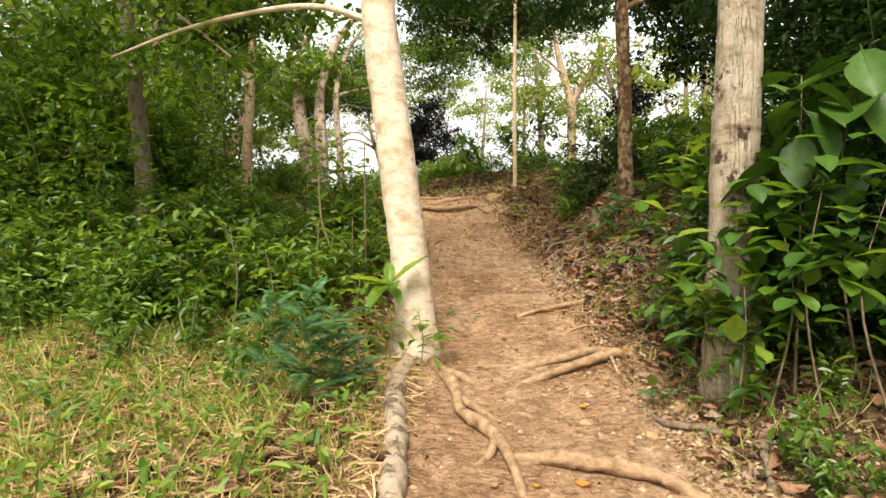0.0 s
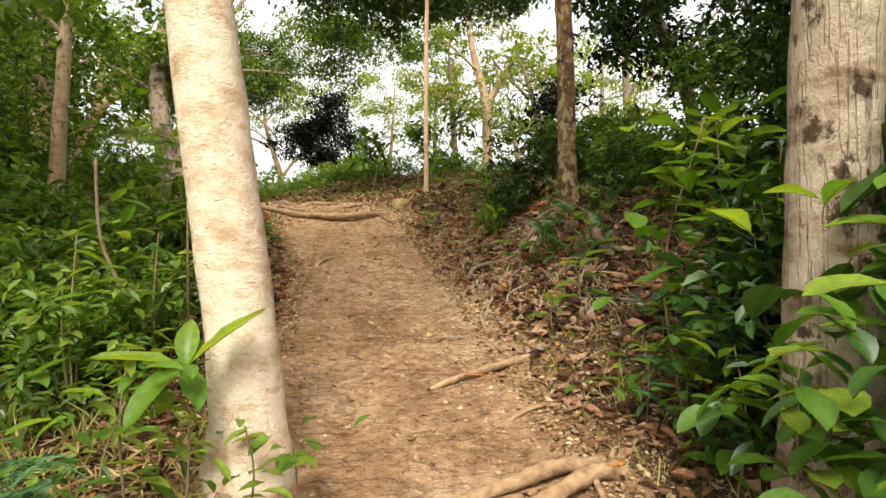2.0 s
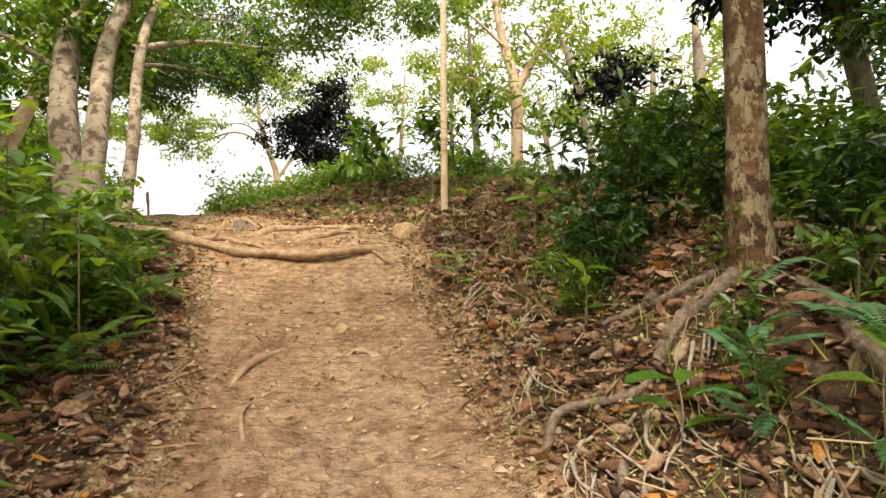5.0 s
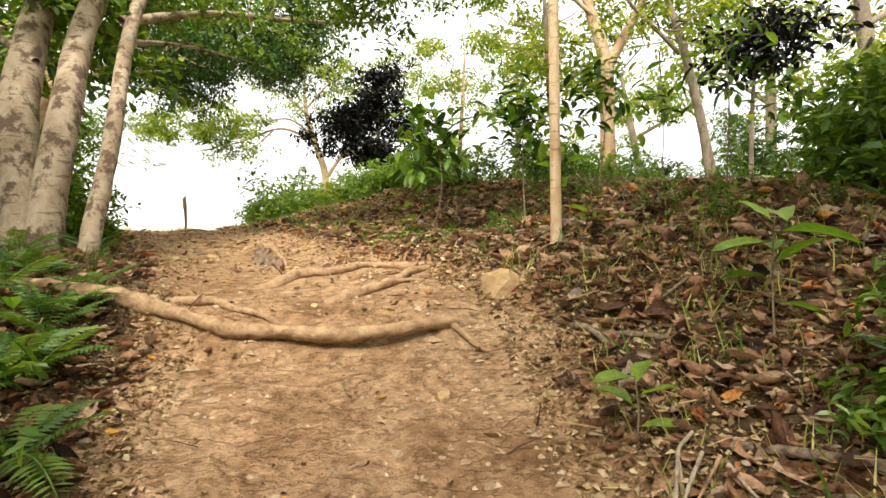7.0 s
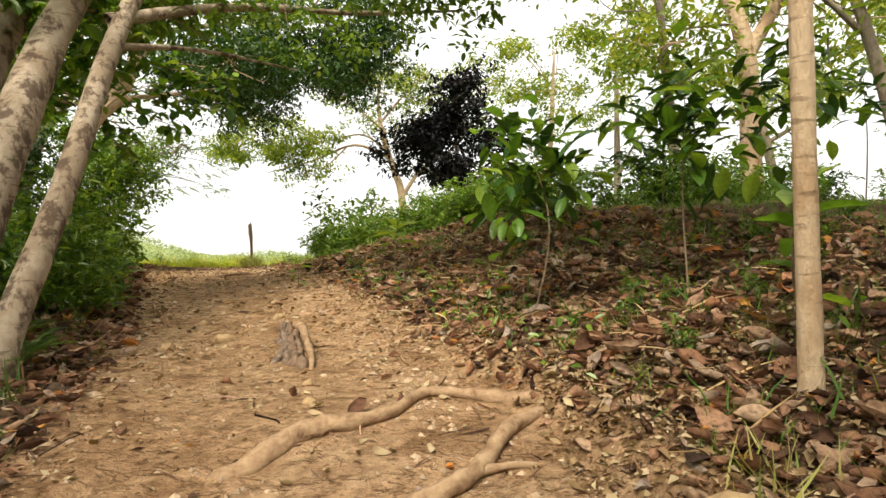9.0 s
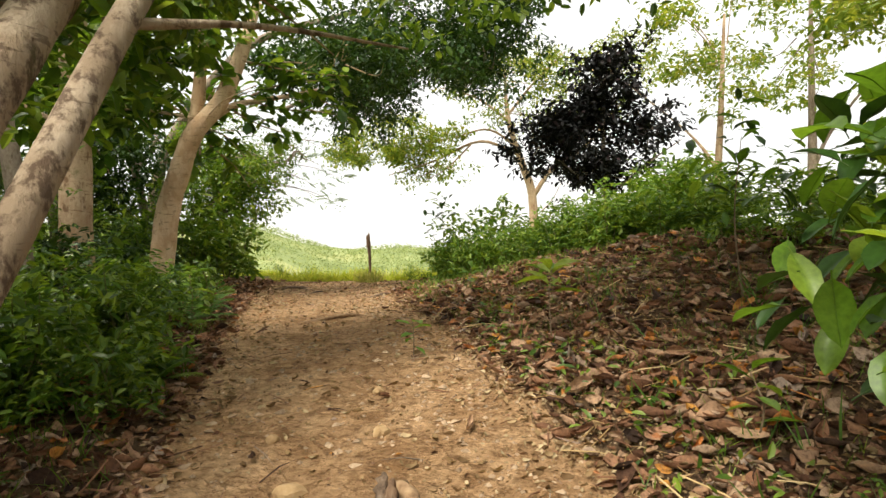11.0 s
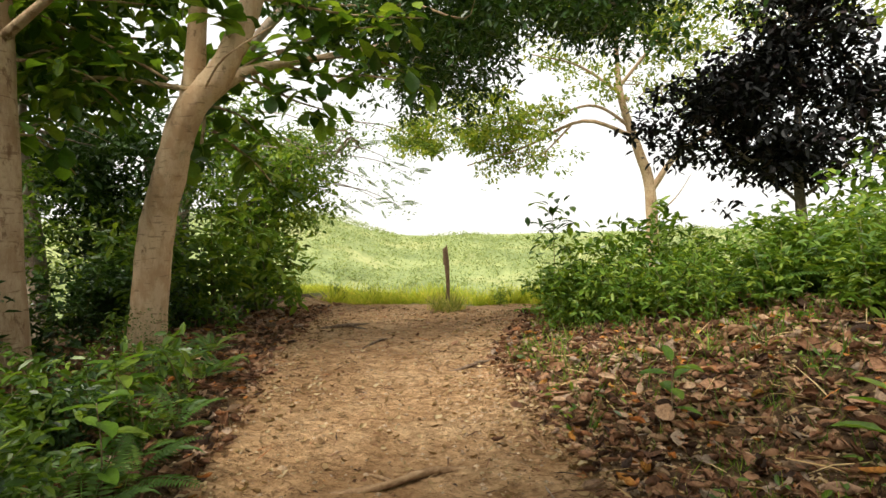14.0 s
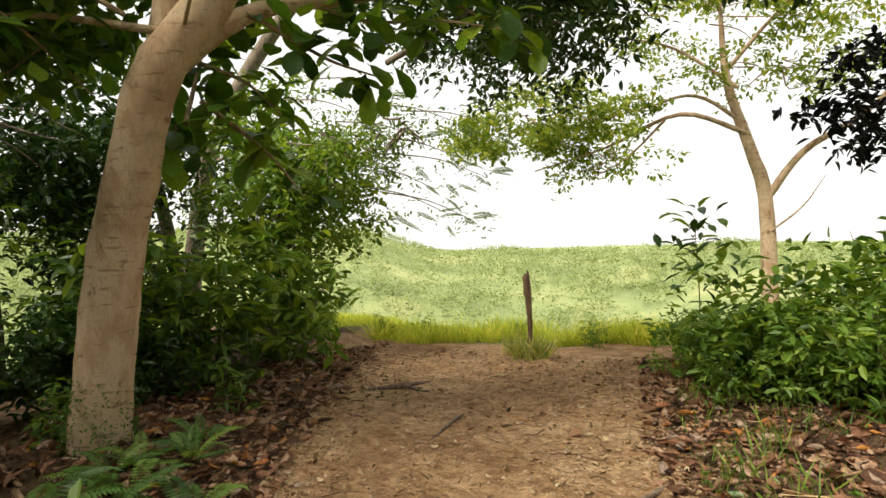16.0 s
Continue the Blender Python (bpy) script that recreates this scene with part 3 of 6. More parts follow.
def shrub_mesh(h, r, n_leaf, size, mat, w=0.45, stems=5, rich=True, tuft=6, low=0.15):
    """Stems and leaves of a shrub, round its foot."""
    st, tips = [], []
    for k in range(stems):
        a = rng.uniform(0, 6.28)
        rr = r * rng.uniform(0.2, 0.9)
        top = np.array([rr * math.cos(a), rr * math.sin(a), h * rng.uniform(0.65, 1.0)])
        mid = top * np.array([0.4, 0.4, 0.5]) + rng.normal(size=3) * 0.05 * h
        st.append(tube([(0, 0, -0.08), mid, top], [0.008 + 0.004 * h, 0.006 + 0.002 * h, 0.002], 6, 0.05, 4))
        for u in np.linspace(low, 1, max(3, n_leaf // (stems * tuft))):
            b = (1 - u) ** 2 * np.zeros(3) + 2 * u * (1 - u) * mid + u * u * top
            tips.append(b + rng.normal(size=3) * np.array([0.30, 0.30, 0.10]) * r)
    wood = [mesh_of("stem", V, [Q, T], STEM) for V, Q, T in st]
    tips = np.array(tips)
    tips[:, 2] = np.maximum(tips[:, 2], 0.06)
    pts = clump_points(tips, tuft, size * 0.35)
    leaf = leaf_cloud("foliage", pts, mat, size, w, rich, 0.2, 0.05)
    return wood, leaf


def big_leaf_mesh(w, droop, mat, name="leaf"):
    """One large leaf with a folded midrib, wavy rim and bent blade, 1 m long along x."""
    s = np.array([0, 0.12, 0.3, 0.5, 0.7, 0.87, 1.0])
    half = w * np.array([0.02, 0.22, 0.42, 0.5, 0.44, 0.26, 0.0])
    zc = -droop * s ** 2
    V = []
    for k in range(7):
        ripple = 0.02 * math.sin(k * 2.3)
        V += [(s[k], half[k], zc[k] + 0.35 * half[k] + ripple), (s[k], half[k] * 0.5, zc[k] + 0.12 * half[k]), (s[k], 0, zc[k] - 0.01), (s[k], -half[k] * 0.5, zc[k] + 0.12 * half[k]), (s[k], -half[k], zc[k] + 0.35 * half[k] - ripple)]
    F = [(k * 5 + j, k * 5 + j + 1, k * 5 + j + 6, k * 5 + j + 5) for k in range(6) for j in range(4)]
    # stalk
    V2, q, t = tube([(-0.14, 0, 0.0), (0, 0, 0), (0.5, 0, zc[3] - 0.012), (0.97, 0, zc[6] - 0.012)], [0.012, 0.011, 0.007, 0.003], 5, 0, 2)
    n = len(V)
    return mesh_of(name, np.vstack([V, V2]), [np.array(F), q + n, t + n], mat)


def obovate_mesh(w, droop, mat):
    """One large leaf, broadest towards its blunt tip, 1 m long along x."""
    s = np.array([0, 0.15, 0.35, 0.55, 0.75, 0.9, 1.0])
    half = w * np.array([0.03, 0.16, 0.32, 0.46, 0.5, 0.38, 0.06])
    V = []
    for k in range(7):
        z = -droop * s[k] ** 2
        for v in (1, 0.5, 0, -0.5, -1):
            V.append((s[k], half[k] * v, z + 0.28 * half[k] * v * v + 0.018 * math.sin(2.3 * k) * v))
    F = [(k * 5 + j, k * 5 + j + 1, k * 5 + j + 6, k * 5 + j + 5) for k in range(6) for j in range(4)]
    V2, q, t = tube([(-0.1, 0, 0.0), (0, 0, 0), (0.5, 0, -droop * 0.25 - 0.012), (0.97, 0, -droop * 0.94 - 0.012)], [0.012, 0.011, 0.007, 0.003], 5, 0, 2)
    return mesh_of("leaf", np.vstack([V, V2]), [np.array(F), q + 35, t + 35], mat)


BLUNT_LEAVES = [obovate_mesh(w, d, LEAF_GLOSS) for w, d in ((0.55, 0.2), (0.62, 0.35), (0.5, 0.05))] + [obovate_mesh(0.58, 0.3, LEAF_BROAD_SHADED)]
BIG_LEAVES = [big_leaf_mesh(w, d, LEAF_GLOSS) for w, d in ((0.42, 0.18), (0.5, 0.3), (0.36, 0.1), (0.46, 0.4))]
LIME_LEAVES = [big_leaf_mesh(w, d, LEAF_LIME) for w, d in ((0.42, 0.2), (0.34, 0.35))]
HUGE_LEAVES = [big_leaf_mesh(w, d, LEAF_BROAD_SHADED) for w, d in ((0.58, 0.15), (0.62, 0.3), (0.55, 0.5))]
DARK_LEAVES = [big_leaf_mesh(w, d, LEAF_DARK) for w, d in ((0.42, 0.2), (0.36, 0.35))]


def frond_mesh(n, length, width, mat, curve=0.5, fine=False):
    """A fern frond or feather leaf, arching out along x."""
    s = np.linspace(0.12, 1, n)
    x = length * (s - 0.22 * curve * s ** 2)
    z = length * (0.55 * curve * s - 0.75 * curve * s ** 2)
    wl = width * (np.sin(np.pi * np.clip(s * 0.86 + 0.12, 0, 1)) ** 0.8)
    at, ax, up, sz = [], [], [], []
    for k in range(n):
        for sd in (1, -1):
            at.append((x[k], 0, z[k]))
            ax.append((0.35, sd, -0.12 - 0.2 * rng.random()))
            up.append((0.15 * rng.normal(), 0.2 * rng.normal(), 1))
            sz.append(max(wl[k], 0.012))
    V, F = spread(leaf_shape(0.26 if not fine else 0.34, 0.02, 0.1, False), np.array(at), np.array(ax), np.array(up), np.array(sz))
    V2, q, t = tube(np.column_stack([np.r_[0, x], np.zeros(n + 1), np.r_[0, z]])[::3], [0.006] * len(x[::3]) + [0.003] * (len(np.r_[0, x][::3]) - len(x[::3])), 4, 0, 1)
    k = len(V)
    return mesh_of("frond", np.vstack([V, V2]), [F, q + k, t + k], mat)


FRONDS = [frond_mesh(20, 1.0, 0.17, LEAF_FERN, c) for c in (0.4, 0.8, 1.1)]
FEATHERS = [frond_mesh(24, 1.0, 0.16, LEAF_BLUE, c, True) for c in (0.3, 0.7, 1.0)]


SPRAYS = [frond_mesh(34, 1.0, 0.09, LEAF_MID, c, True) for c in (0.3, 0.6)]


def fern(x, y, size=0.6, fronds=8, label="green arching fern beside the path", meshes=None, name="fern", cat="fern", group="ferns along the path", lift=0.0):
    z = hz(x, y)
    e = thing(name, x, y, z, label, cat, group)
    for k in range(fronds):
        a = 360 * k / fronds + rng.uniform(-18, 18)
        m = pose(0, 0, 0.02 + lift * rng.random(), 0, -rng.uniform(5, 42), a) @ Matrix.Scale(size * rng.uniform(0.75, 1.15), 4)
        fr = part("frond", (meshes or FRONDS)[k % len(meshes or FRONDS)], e, m=m)
        if meshes:
            tagged(fr, kind="stuff")
    return e


def broadleaf(x, y, h, n, size, label, meshes=None, name="broadleaf_sapling", lean=(0, 0), z0=None, start=0.35, group="", cat="sapling", tilt=(5, 45), bushy=0.0):
    """A thin stem with separate large leaves, spiralling and in a top rosette."""
    z = hz(x, y) if z0 is None else z0
    e = thing(name, x, y, z, label, cat, group)
    top = np.array([lean[0], lean[1], h])
    mid = top * 0.5 + np.array([rng.normal() * 0.06, rng.normal() * 0.06, 0]) * h
    V, q, t = tube([(0, 0, -0.08), mid, top], [0.005 + 0.003 * h, 0.004 + 0.0015 * h, 0.003], 7, 0.05, 5)
    part("stem", mesh_of("stem", V, [q, t], TWIG), e)
    ms = meshes or BIG_LEAVES
    for k in range(n):
        u = start + (1 - start) * (k / max(n - 1, 1)) ** 0.7
        b = 2 * u * (1 - u) * mid + u * u * top
        b = b + rng.normal(size=3) * bushy * np.array([1, 1, 0.7])
        a = k * 137.5 + rng.uniform(-25, 25)
        m = pose(b[0], b[1], b[2], rng.uniform(-15, 15), -rng.uniform(*tilt) + 30 * (1 - u), a) @ Matrix.Translation((0.1 * size, 0, 0)) @ Matrix.Scale(size * rng.uniform(0.7, 1.15), 4)
        part("leaf", ms[k % len(ms)], e, m=m)
    return e


def grass_tufts(name, pts, h, mat, label, blades=7):
    """Grass over many spots, as one mesh of bent blades."""
    n = len(pts) * blades
    at = np.repeat(pts, blades, axis=0) + rng.normal(size=(n, 3)) * np.array([0.05, 0.05, 0])
    at[:, 2] = height(at[:, 0], at[:, 1]) - 0.01
    ax = np.column_stack([rng.normal(size=n) * 0.55, rng.normal(size=n) * 0.55, np.ones(n)])
    V = np.array([(0, 0.022, 0), (0, -0.022, 0), (0.5, -0.018, 0.05), (0.5, 0.018, 0.05), (1, 0, 0.25)])
    sz = h * rng.uniform(0.5, 1.3, n)
    V1, F1 = spread((V, np.array([(0, 1, 2, 3)])), at, ax, unit(n), sz)
    k = np.arange(n)[:, None] * 5
    me = mesh_of(name, V1, [F1, np.hstack([k + 3, k + 2, k + 4])], mat)
    return tagged(new(name, me), label, "grass", kind="stuff")


def root(name, pts, r0, r1, mat, label, group="roots on the path", sink=0.47, branch=()):
    """A root lying half sunk in the ground through plan points (x, y) or (x, y, lift)."""
    P = []
    for p in pts:
        x, y = p[:2]
        P.append((x, y, hz(x, y) + (p[2] if len(p) > 2 else 0.0)))
    P = np.array(P)
    if len(P) > 3:
        P[1:-1, :2] += rng.normal(size=(len(P) - 2, 2)) * 0.022
    o = P[0].copy()
    e = thing(name, *o, label, "root", group)
    rad = np.linspace(r0, r1, len(P)) * rng.uniform(0.7, 1.15, len(P)) * (0.85 if mat is ROOT_PATH else 1.0)
    P[:, 2] += rad * (1 - 2 * sink)
    P[0, 2] -= r0
    P[-1, 2] -= r1 * 2.2
    V, q, t = tube(P - o, rad, 11, 0.10, 9)
    part("main_root", mesh_of("main_root", V, [q, t], mat), e)
    for k, (u, dx, dy, r) in enumerate(branch):
        i = min(int(u * (len(P) - 1)), len(P) - 2)
        s = P[i] + (P[i + 1] - P[i]) * (u * (len(P) - 1) - i)
        tip = s[:2] + np.array([dx, dy])
        mid = (s[:2] + tip) / 2 + rng.normal(size=2) * 0.04
        B = np.array([s, (*mid, hz(*mid) + r * 0.5), (*tip, hz(*tip) - r)])
        V, q, t = tube(B - o, [r, r * 0.8, r * 0.4], 8, 0.07, 6)
        part("side_root", mesh_of("side_root", V, [q, t], mat), e)
    return e


# ---- trees of the path ----
def near_trees():
    tree("pale_tree", "pale smooth-barked tree leaning over the path edge", [([(-0.26, 5.02, 0.5), (-0.25, 5.02, 0.95), (-0.33, 5.02, 1.7), (-0.47, 5.0, 2.8), (-0.58, 5.0, 3.9), (-0.5, 5.1, 6.0), (-0.3, 5.2, 8.5)], [0.26, 0.185, 0.172, 0.162, 0.15, 0.13, 0.10])],
         [([(-0.55, 5.0, 3.55), (-1.2, 5.0, 3.72), (-2.2, 5.1, 3.6), (-3.2, 5.4, 3.4)], 0.036), ([(-0.6, 5.0, 3.8), (-0.9, 5.0, 4.3), (-1.5, 5.1, 4.9)], 0.05), ([(-0.5, 5.0, 4.3), (0.4, 5.6, 5.4), (1.4, 6.4, 6.2)], 0.07)],
         [((-2.9, 5.6, 4.1), (1.9, 1.4, 0.85), 110, 26, 0.12, LEAF_MID), ((0.2, 5.6, 7.2), (2.6, 2.4, 1.4), 150, 26, 0.13, LEAF_MID), ((-2.4, 6.8, 4.7), (1.0, 0.9, 0.6), 70, 26, 0.12, LEAF_DARK)], BARK_PALE)
    tree("grey_white_tree", "greyish white tree trunk with dark knot holes", [([(2.10, 4.08, 0.4), (2.11, 4.08, 1.2), (2.13, 4.08, 2.4), (2.18, 4.08, 3.6), (2.3, 4.3, 6.0), (2.4, 4.4, 8.0)], [0.23, 0.175, 0.16, 0.15, 0.14, 0.1])],
         [([(2.3, 4.3, 5.2), (3.4, 4.9, 6.2), (4.2, 5.4, 6.6)], 0.06)],
         [((3.1, 4.8, 7.0), (2.2, 2.2, 1.4), 150, 26, 0.14, LEAF_DARK), ((3.6, 5.2, 4.6), (1.2, 1.4, 1.0), 90, 26, 0.13, LEAF_DARK)], BARK_RIGHT)
    tree("mottled_tree", "brown mottled tree trunk with lichen on the bank", [([(2.72, 8.35, 1.9), (2.72, 8.35, 2.7), (2.72, 8.4, 4.0), (2.7, 8.5, 6.0), (2.8, 8.6, 9.0)], [0.19, 0.115, 0.10, 0.09, 0.06])],
         [([(2.7, 8.5, 5.6), (1.8, 9.2, 6.8), (1.0, 9.8, 7.6)], 0.05), ([(2.75, 8.5, 5.2), (3.8, 9.0, 5.8), (4.6, 9.4, 6.0)], 0.05)],
         [((2.0, 9.4, 7.6), (2.0, 2.0, 1.2), 130, 26, 0.12, LEAF_DARK), ((4.4, 9.6, 6.0), (1.6, 1.6, 1.1), 90, 26, 0.13, LEAF_DARK), ((3.2, 10.2, 6.4), (1.5, 1.4, 0.8), 130, 26, 0.12, LEAF_DARK)], BARK_MOTTLED)
    tree("slender_tree", "slender straight pale tree beside a rock", [([(1.6, 12.45, 2.7), (1.6, 12.45, 3.2), (1.59, 12.45, 5), (1.6, 12.45, 7.5), (1.5, 12.5, 9.5)], [0.055, 0.043, 0.04, 0.033, 0.02])],
         [([(1.6, 12.45, 7.2), (1.1, 12.6, 8.2)], 0.018)],
         [((1.4, 12.6, 8.4), (1.4, 1.4, 0.9), 90, 26, 0.12, LEAF_MID), ((0.9, 13.4, 7.0), (1.6, 1.1, 0.6), 150, 26, 0.11, LEAF_DARK), ((0.2, 14.2, 7.7), (1.6, 1.0, 0.8), 170, 26, 0.12, LEAF_DARK), ((2.6, 14.0, 7.7), (1.7, 1.0, 0.7), 170, 26, 0.12, LEAF_DARK)], BARK_SMOOTH)
    tree("twin_stem_tree", "thick pale tree with two stems and a leaning third", [
         ([(-2.98, 13.05, 2.4), (-3.02, 13.1, 3.0), (-3.38, 13.6, 4.2), (-3.74, 14.5, 5.6), (-3.7, 15.2, 7.4), (-3.3, 15.6, 9.0)], [0.32, 0.21, 0.175, 0.16, 0.13, 0.08]),
         ([(-2.80, 13.05, 2.4), (-2.82, 13.1, 3.1), (-2.98, 13.7, 4.3), (-3.18, 14.5, 5.6), (-2.9, 15.3, 7.2), (-2.2, 15.8, 8.4)], [0.22, 0.16, 0.14, 0.125, 0.10, 0.06]),
         ([(-2.36, 12.95, 2.4), (-2.37, 13.0, 2.95), (-2.5, 13.6, 3.9), (-2.8, 14.65, 5.5), (-2.7, 15.4, 6.8), (-2.2, 16.0, 8.0)], [0.13, 0.09, 0.08, 0.075, 0.06, 0.03])],
         [([(-2.9, 14.6, 5.5), (-2.2, 15.6, 6.0), (-1.2, 16.6, 6.3), (0.0, 17.4, 6.6)], 0.06), ([(-2.8, 14.4, 5.2), (-2.5, 15.4, 5.5), (-1.9, 16.4, 5.6)], 0.035), ([(-3.4, 13.9, 4.8), (-4.5, 14.2, 5.5), (-5.4, 14.5, 5.8)], 0.05)],
         [((-1.5, 16.2, 6.7), (2.3, 1.5, 1.0), 240, 28, 0.10, LEAF_MID), ((0.9, 17.0, 7.7), (1.9, 1.4, 0.9), 220, 28, 0.10, LEAF_MID), ((-4.3, 14.6, 6.0), (1.5, 1.4, 1.1), 110, 26, 0.15, LEAF_MID)], BARK_PATCHY)
    tree("grey_brown_tree", "straight grey brown trunk among dark shrubs", [([(-7.96, 18.24, 3.0), (-7.91, 18.24, 3.8), (-7.86, 18.24, 5.6), (-7.81, 18.24, 8.0), (-7.71, 18.34, 10.0)], [0.30, 0.235, 0.20, 0.17, 0.1])],
         [([(-7.81, 18.24, 6.4), (-6.81, 18.54, 7.0), (-6.01, 18.94, 7.3)], 0.05), ([(-7.86, 18.24, 5.8), (-8.61, 17.74, 6.3), (-9.21, 17.34, 6.5)], 0.04)],
         [((-8.01, 18.74, 8.0), (2.2, 1.4, 1.3), 150, 20, 0.19, LEAF_MID), ((-8.31, 18.74, 6.6), (1.2, 0.6, 0.6), 40, 16, 0.19, LEAF_MID), ((-8.71, 19.64, 7.1), (0.9, 0.8, 0.7), 66, 20, 0.19, LEAF_MID)], BARK_TAN)
    tree("forked_tree", "smooth tan forked tree with a mossy foot", [
         ([(-7.86, 19.7, 3.0), (-7.84, 19.7, 3.5), (-7.66, 19.73, 4.7), (-7.38, 19.7, 5.3), (-7.05, 19.68, 5.95), (-6.62, 19.85, 6.5), (-6.3, 20.0, 7.3), (-6.1, 20.2, 8.2)], [0.26, 0.21, 0.188, 0.172, 0.155, 0.135, 0.115, 0.07]),
         ([(-7.35, 19.72, 5.3), (-7.12, 19.76, 6.0), (-6.98, 19.8, 6.9), (-6.9, 19.9, 8.6)], [0.11, 0.115, 0.10, 0.06])],
         [([(-7.02, 19.8, 6.05), (-6.86, 20.15, 6.42), (-6.70, 20.45, 6.61), (-6.50, 20.88, 6.76), (-6.1, 21.5, 7.0), (-5.5, 22.3, 7.3)], 0.085), ([(-6.9, 19.66, 6.2), (-7.8, 19.2, 6.35), (-8.6, 18.9, 6.2)], 0.03), ([(-6.8, 19.7, 6.2), (-6.2, 19.4, 6.35), (-5.5, 19.3, 6.5)], 0.016)],
         [((-5.5, 21.6, 7.5), (1.5, 1.0, 0.6), 130, 28, 0.11, LEAF_DARK)], BARK_SMOOTH)


def leafy_branches():
    """Separate large leaves on the low boughs of the forked and twin trees."""
    def bough(host, pts, n, size, meshes):
        o = host.matrix_basis.translation
        line = smooth_line(np.array(pts), 8)
        P = line - np.array(o)
        V, q, t = tube(P[::4], np.linspace(0.02, 0.006, len(P[::4])), 6, 0.05, 3)
        part("bough", mesh_of("bough", V, [q, t], BARK_TAN), host)
        for k in range(n):
            u = rng.uniform(0.1, 1)
            c = P[int(u * (len(P) - 1))]
            m = pose(*(c + rng.normal(size=3) * 0.10), rng.uniform(-25, 25), rng.uniform(-25, 45), rng.uniform(0, 360)) @ Matrix.Scale(size * rng.uniform(0.7, 1.2), 4)
            part("leaf", meshes[k % len(meshes)], host, m=m)
    f = bpy.data.objects["forked_tree"]
    for pts, n in (([(-6.8, 20.3, 6.5), (-6.58, 20.89, 6.3), (-6.3, 21.3, 6.2)], 20), ([(-7.0, 19.9, 6.1), (-7.1, 20.5, 6.1), (-6.89, 20.8, 5.75)], 20), ([(-6.6, 20.7, 6.7), (-6.27, 21.06, 6.6), (-5.77, 21.35, 6.6), (-5.1, 21.7, 6.45)], 30),
                   ([(-6.4, 21.0, 6.8), (-5.9, 21.6, 6.9), (-5.43, 22.5, 6.66)], 26), ([(-6.9, 19.9, 5.8), (-6.8, 20.4, 5.5), (-6.9, 20.9, 5.2)], 18), ([(-6.5, 20.5, 6.75), (-5.9, 20.7, 6.95), (-5.1, 21.0, 7.0)], 30),
                   ([(-7.1, 19.5, 6.3), (-7.6, 19.0, 6.7), (-8.0, 18.6, 6.9)], 20), ([(-6.5, 19.8, 6.7), (-6.3, 19.4, 7.0), (-6.2, 19.0, 7.2)], 14), ([(-6.3, 20.1, 7.2), (-5.6, 20.7, 7.1), (-4.9, 21.2, 7.1)], 30),
                   ([(-7.3, 19.9, 5.4), (-7.8, 20.4, 5.9), (-8.1, 20.8, 5.8)], 24), ([(-7.2, 20.0, 5.7), (-7.7, 20.6, 6.6), (-8.0, 21.0, 6.8)], 26), ([(-7.0, 20.0, 6.6), (-7.3, 20.6, 7.0), (-7.4, 21.2, 7.0)], 24), ([(-7.0, 20.1, 6.4), (-6.9, 20.8, 6.9), (-6.7, 21.5, 7.2)], 24)):
        bough(f, pts, int(n * 1.5), 0.28, BLUNT_LEAVES)
    a, s = rng.uniform(0, 6.28, 900), rng.random(900) ** 1.6
    foot = np.column_stack([np.cos(a), np.sin(a), 0 * a]) * (0.25 - 0.05 * s)[:, None] + np.column_stack([0.05 * s, 0 * s, 0.02 + 0.55 * s])
    part("moss", leaf_cloud("moss", foot, LEAF_FERN, 0.035, 0.6), f, "green moss round the foot")
    b = bpy.data.objects["grey_brown_tree"]
    for pts, n in (([(-7.81, 18.24, 6.3), (-7.61, 18.94, 6.3), (-7.71, 19.64, 5.9)], 24), ([(-7.91, 18.24, 5.6), (-8.21, 18.84, 5.7), (-8.61, 19.44, 5.4)], 22), ([(-7.81, 18.34, 6.9), (-7.61, 19.14, 7.1), (-7.21, 19.94, 7.2)], 24)):
        bough(b, pts, n, 0.25, BLUNT_LEAVES)
    # lime leaves mixed in: backlight on these boughs put into leaf colour
    for pts in ([(-9.38, 19.26, 6.52), (-8.61, 19.36, 6.98), (-7.57, 19.34, 7.18)], [(-9.75, 19.10, 5.92), (-8.72, 19.40, 6.10), (-7.89, 19.41, 6.24)], [(-10.02, 19.25, 7.53), (-9.15, 19.38, 7.66), (-8.07, 19.37, 7.70)]):
        bough(b, pts, 24, 0.25, BLUNT_LEAVES[:3] + LIME_LEAVES)
    w = bpy.data.objects["twin_stem_tree"]
    for pts in ([(-3.2, 14.6, 5.6), (-3.0, 15.8, 6.0), (-2.8, 16.8, 5.8)], [(-3.6, 15.0, 5.9), (-4.0, 15.8, 6.3), (-4.4, 16.6, 6.5)]):
        bough(w, pts, 30, 0.22, BIG_LEAVES)


